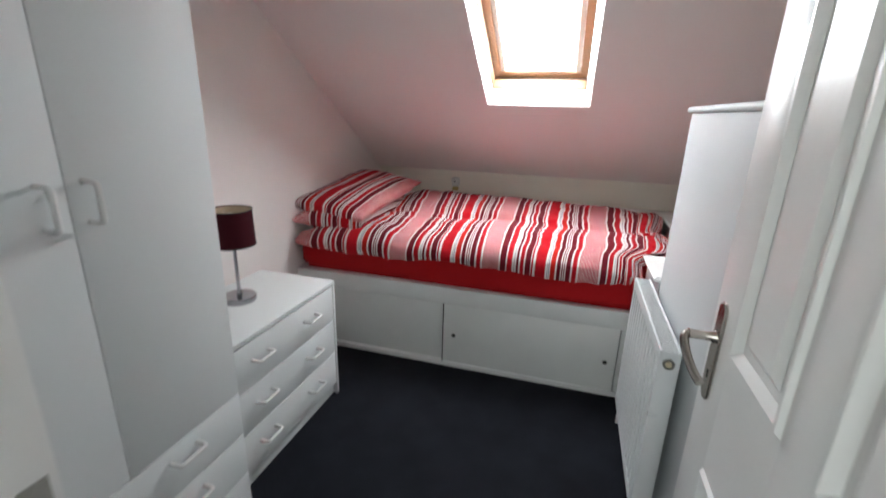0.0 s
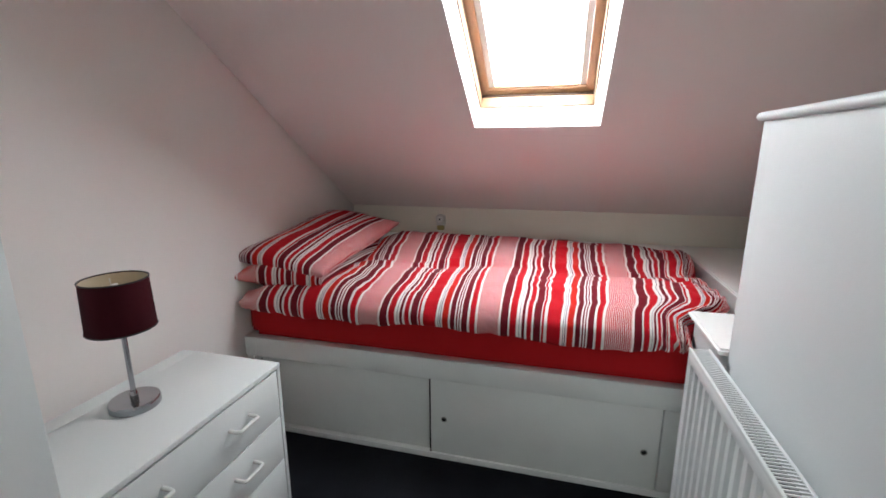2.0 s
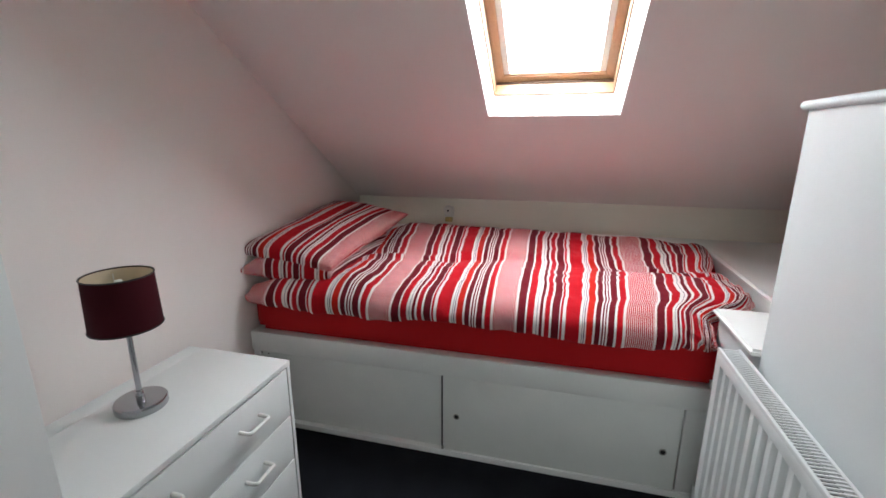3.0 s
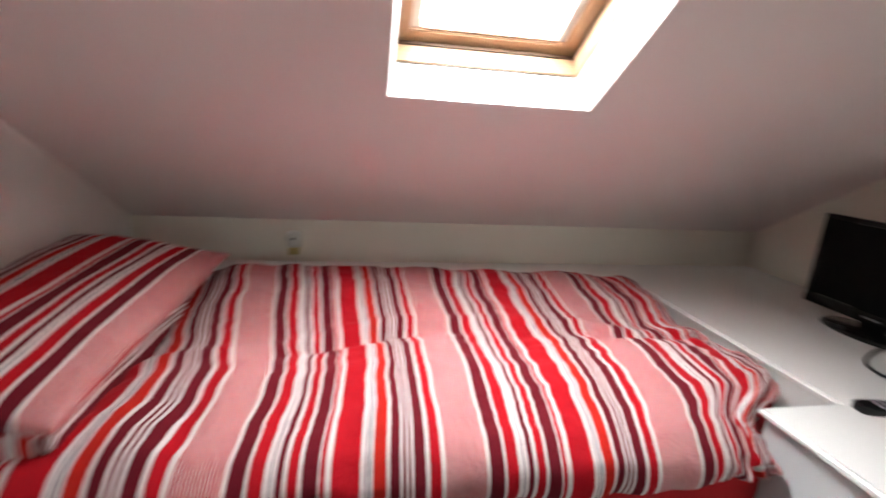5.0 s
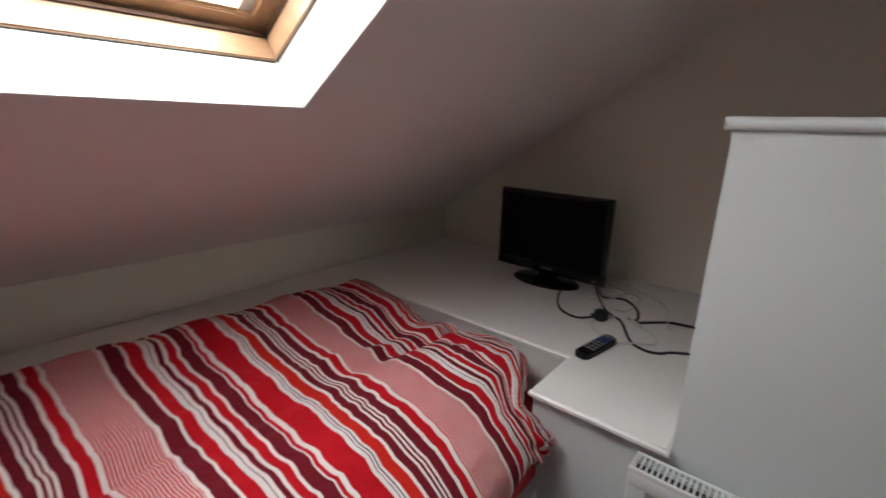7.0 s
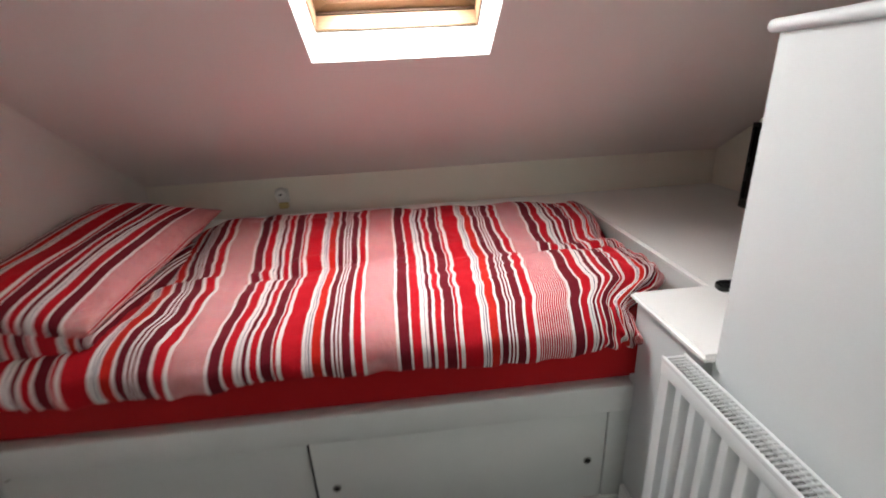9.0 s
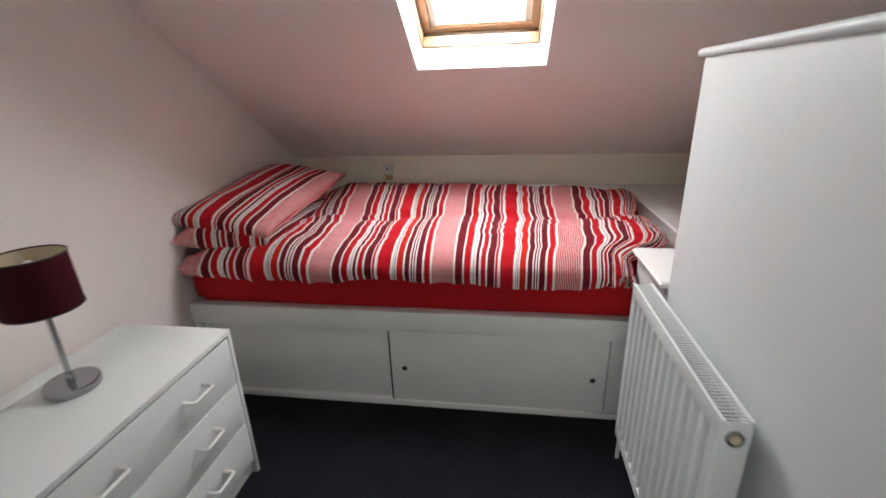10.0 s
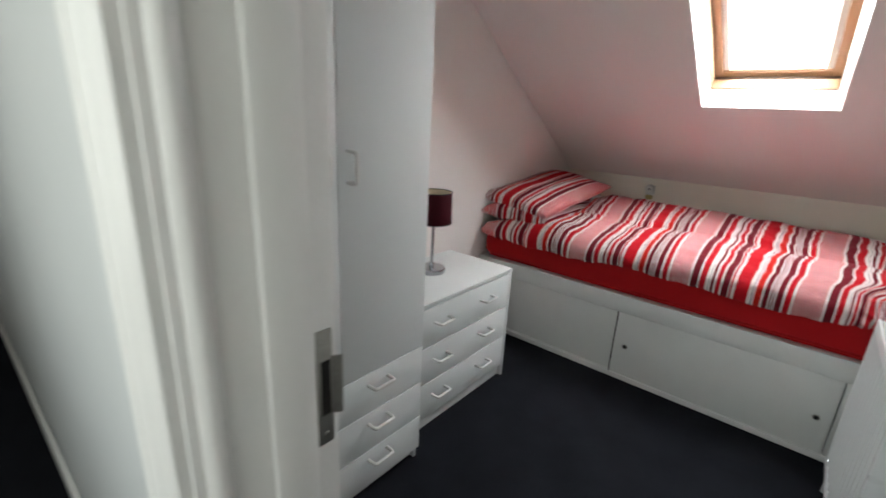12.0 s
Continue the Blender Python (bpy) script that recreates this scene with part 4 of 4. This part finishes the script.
def remote():
    c = thing("remote_control", (1.34, -0.01, SHELF), "black remote control lying on the shelf", "remote control")
    turn = Matrix.Translation((1.335, -0.016, SHELF)) @ Matrix.Rotation(radians(-10), 4, "Z") @ Matrix.Diagonal((1.1, 1.15, 1.0, 1))

    def put(bm):
        bmesh.ops.transform(bm, matrix=turn, verts=bm.verts)
        return bm

    sec = [(0.082 * (abs(math.cos(t)) ** 0.5) * (1 if math.cos(t) > 0 else -1), 0.024 * (abs(math.sin(t)) ** 0.6) * (1 if math.sin(t) > 0 else -1) * (1 + 0.12 * math.cos(2 * t))) for t in (2 * math.pi * k / 40 for k in range(40))]
    bm = prism(sec, 0.0, 0.02, 2)
    bmesh.ops.recalc_face_normals(bm, faces=bm.faces)
    bmesh.ops.bevel(bm, geom=[e for e in bm.edges if all(v.co.z > 0.019 for v in e.verts)], offset=0.005, segments=3, affect="EDGES")
    body = part("body", put(bm), BLACK, c)
    for i in range(7):
        for k in range(3):
            x, y = 0.062 - i * 0.017, -0.013 + k * 0.013
            mat = BLUE if i in (1, 2) else GREY_KEYS
            part("key", put(boxed(x - 0.0052, y - 0.0042, 0.019, x + 0.0052, y + 0.0042, 0.0222, 0.001, 1)), mat, body)
    return c


remote()

z = SHELF + 0.004
plug = thing("plug", (1.558, 0.058, SHELF), "black mains plug lying on its side on the shelf", "plug")
part("body", turned([(0, 0), (0.018, 0.0), (0.0245, 0.006), (0.0255, 0.022), (0.021, 0.034), (0.012, 0.039), (0, 0.04)], 24, (1.558, 0.058, SHELF)), RUBBER, plug)
part("cable_sleeve", tube([(1.562, 0.074, z + 0.012), (1.556, 0.092, z + 0.004)], 0.006, 10), RUBBER, plug)


def cable(points, radius, mat, label):
    ob = new("cable", mesh_of("cable", tube(points, radius, 8, 7), mat, 60))
    return tagged(ob, label, "cable", "cables by the television")


cable([(1.575, 0.09, z), (1.556, 0.085, z), (1.511, 0.129, z), (1.54, 0.201, z), (1.629, 0.257, z), (1.74, 0.29, z), (1.84, 0.27, z)], 0.0044, RUBBER, "black power cable from television to plug")
cable([(1.86, 0.19, z + 0.03), (1.777, 0.133, z), (1.805, 0.058, z), (1.74, -0.01, z), (1.66, -0.041, z), (1.609, -0.045, z), (1.66, -0.098, z), (1.703, -0.168, z), (1.73, -0.42, z)], 0.0044, RUBBER, "black cable running behind the partition")
cable([(1.85, 0.20, z + 0.02), (1.712, 0.115, z), (1.628, 0.053, z), (1.575, -0.009, z + 0.005), (1.456, -0.08, z), (1.422, -0.137, z), (1.436, -0.178, z), (1.47, -0.208, z), (1.56, -0.36, z)], 0.0044, RUBBER, "black cable looping across the shelf")
cable([(1.90, 0.20, 0.93), (1.95, 0.153, 0.945), (1.965, 0.119, 0.906), (1.96, 0.097, 0.857), (1.94, 0.088, 0.818), (1.84, 0.079, z), (1.765, 0.104, z), (1.72, 0.16, z)], 0.0034, PLASTIC, "white aerial cable curling behind the television")
cable([(1.90, 0.21, 0.87), (1.95, 0.156, 0.885), (1.965, 0.102, 0.864), (1.95, 0.078, 0.83), (1.884, 0.072, z), (1.803, 0.118, z), (1.74, 0.19, z)], 0.0034, PLASTIC, "white aerial cable arching behind the television")
cable([(1.90, 0.16, z + 0.012), (1.90, 0.08, z), (1.871, 0.019, z), (1.767, 0.003, z), (1.669, 0.012, z + 0.008), (1.682, 0.073, z), (1.71, 0.128, z), (1.80, 0.18, z)], 0.0034, PLASTIC, "white aerial cable looped on the shelf")
cable([(1.92, 0.10, z + 0.02), (1.92, 0.0, z), (1.868, -0.068, z), (1.804, -0.104, z), (1.71, -0.122, z + 0.008), (1.64, -0.150, z)], 0.003, PLASTIC, "white aerial cable bending towards the partition")
cable([(1.60, 0.02, z + 0.006), (1.53, 0.07, z), (1.47, 0.05, z), (1.44, 0.013, z), (1.416, -0.035, z), (1.445, -0.11, z + 0.006), (1.491, -0.145, z), (1.548, -0.121, z), (1.578, -0.078, z)], 0.003, PLASTIC, "white aerial cable coiled beside the plug")
conn = thing("aerial_plug", (1.59, -0.057, SHELF), "small white aerial plug on the shelf", "plug")
part("barrel", tube([(1.599, -0.036, z + 0.009), (1.578, -0.078, z + 0.003)], 0.0068, 12), PLASTIC, conn)
part("tip", tube([(1.599, -0.036, z + 0.009), (1.606, -0.022, z + 0.0105)], 0.0042, 10), STEEL, conn)

# ---- small fitting on the knee wall ----
FX, FZ = -0.280, 0.89
det = thing("wall_fitting", (FX, KNEE_Y, FZ), "small white domed fitting with a yellowed base on the knee wall", "wall fitting")
part("back_box", boxed(FX - 0.031, KNEE_Y - 0.026, FZ - 0.02, FX + 0.031, KNEE_Y, FZ + 0.052, 0.008, 3), PLASTIC, det)
part("dome", turned([(0.033, 0.0), (0.033, 0.014), (0.025, 0.032), (0, 0.040)], 24, (FX, KNEE_Y - 0.024, FZ + 0.028), Matrix.Rotation(radians(90), 4, "X")), PLASTIC, det)
part("sensor_eye", turned([(0, 0.002), (0.006, 0.0018), (0.0065, 0.0)], 14, (FX + 0.003, KNEE_Y - 0.0635, FZ + 0.030), Matrix.Rotation(radians(90), 4, "X")), HOLLOW, det, "small dark eye")
part("lower_cap", boxed(FX - 0.023, KNEE_Y - 0.042, FZ - 0.05, FX + 0.023, KNEE_Y - 0.002, FZ - 0.019, 0.005, 2), AGED, det, "yellowed lower cap")

# ---- landing behind the doorway ----
structure("wall_7", boxed(-3.0, -3.62, 0, -2.88, SOUTH_OUT, CEIL), PAINT, "plain landing wall", "wall")
structure("wall_8", boxed(2.18, -3.62, 0, 2.3, SOUTH_OUT, CEIL), PAINT, "plain landing wall", "wall")
bm = bmesh.new()
box(bm, -2.88, -3.62, 0, -0.55, -3.5, CEIL)
box(bm, 0.95, -3.62, 0, 2.18, -3.5, CEIL)
box(bm, -0.55, -3.62, 0, 0.95, -3.5, 0.9)
box(bm, -0.55, -3.62, 2.0, 0.95, -3.5, CEIL)
structure("wall_9", bm, PAINT, "plain landing wall with its window", "wall")
structure("trim_4", boxed(-2.88, SOUTH_OUT - 0.016, 0, OPEN0 - 0.076, SOUTH_OUT, 0.10, 0.004), GLOSS, "white landing skirting board", "skirting")
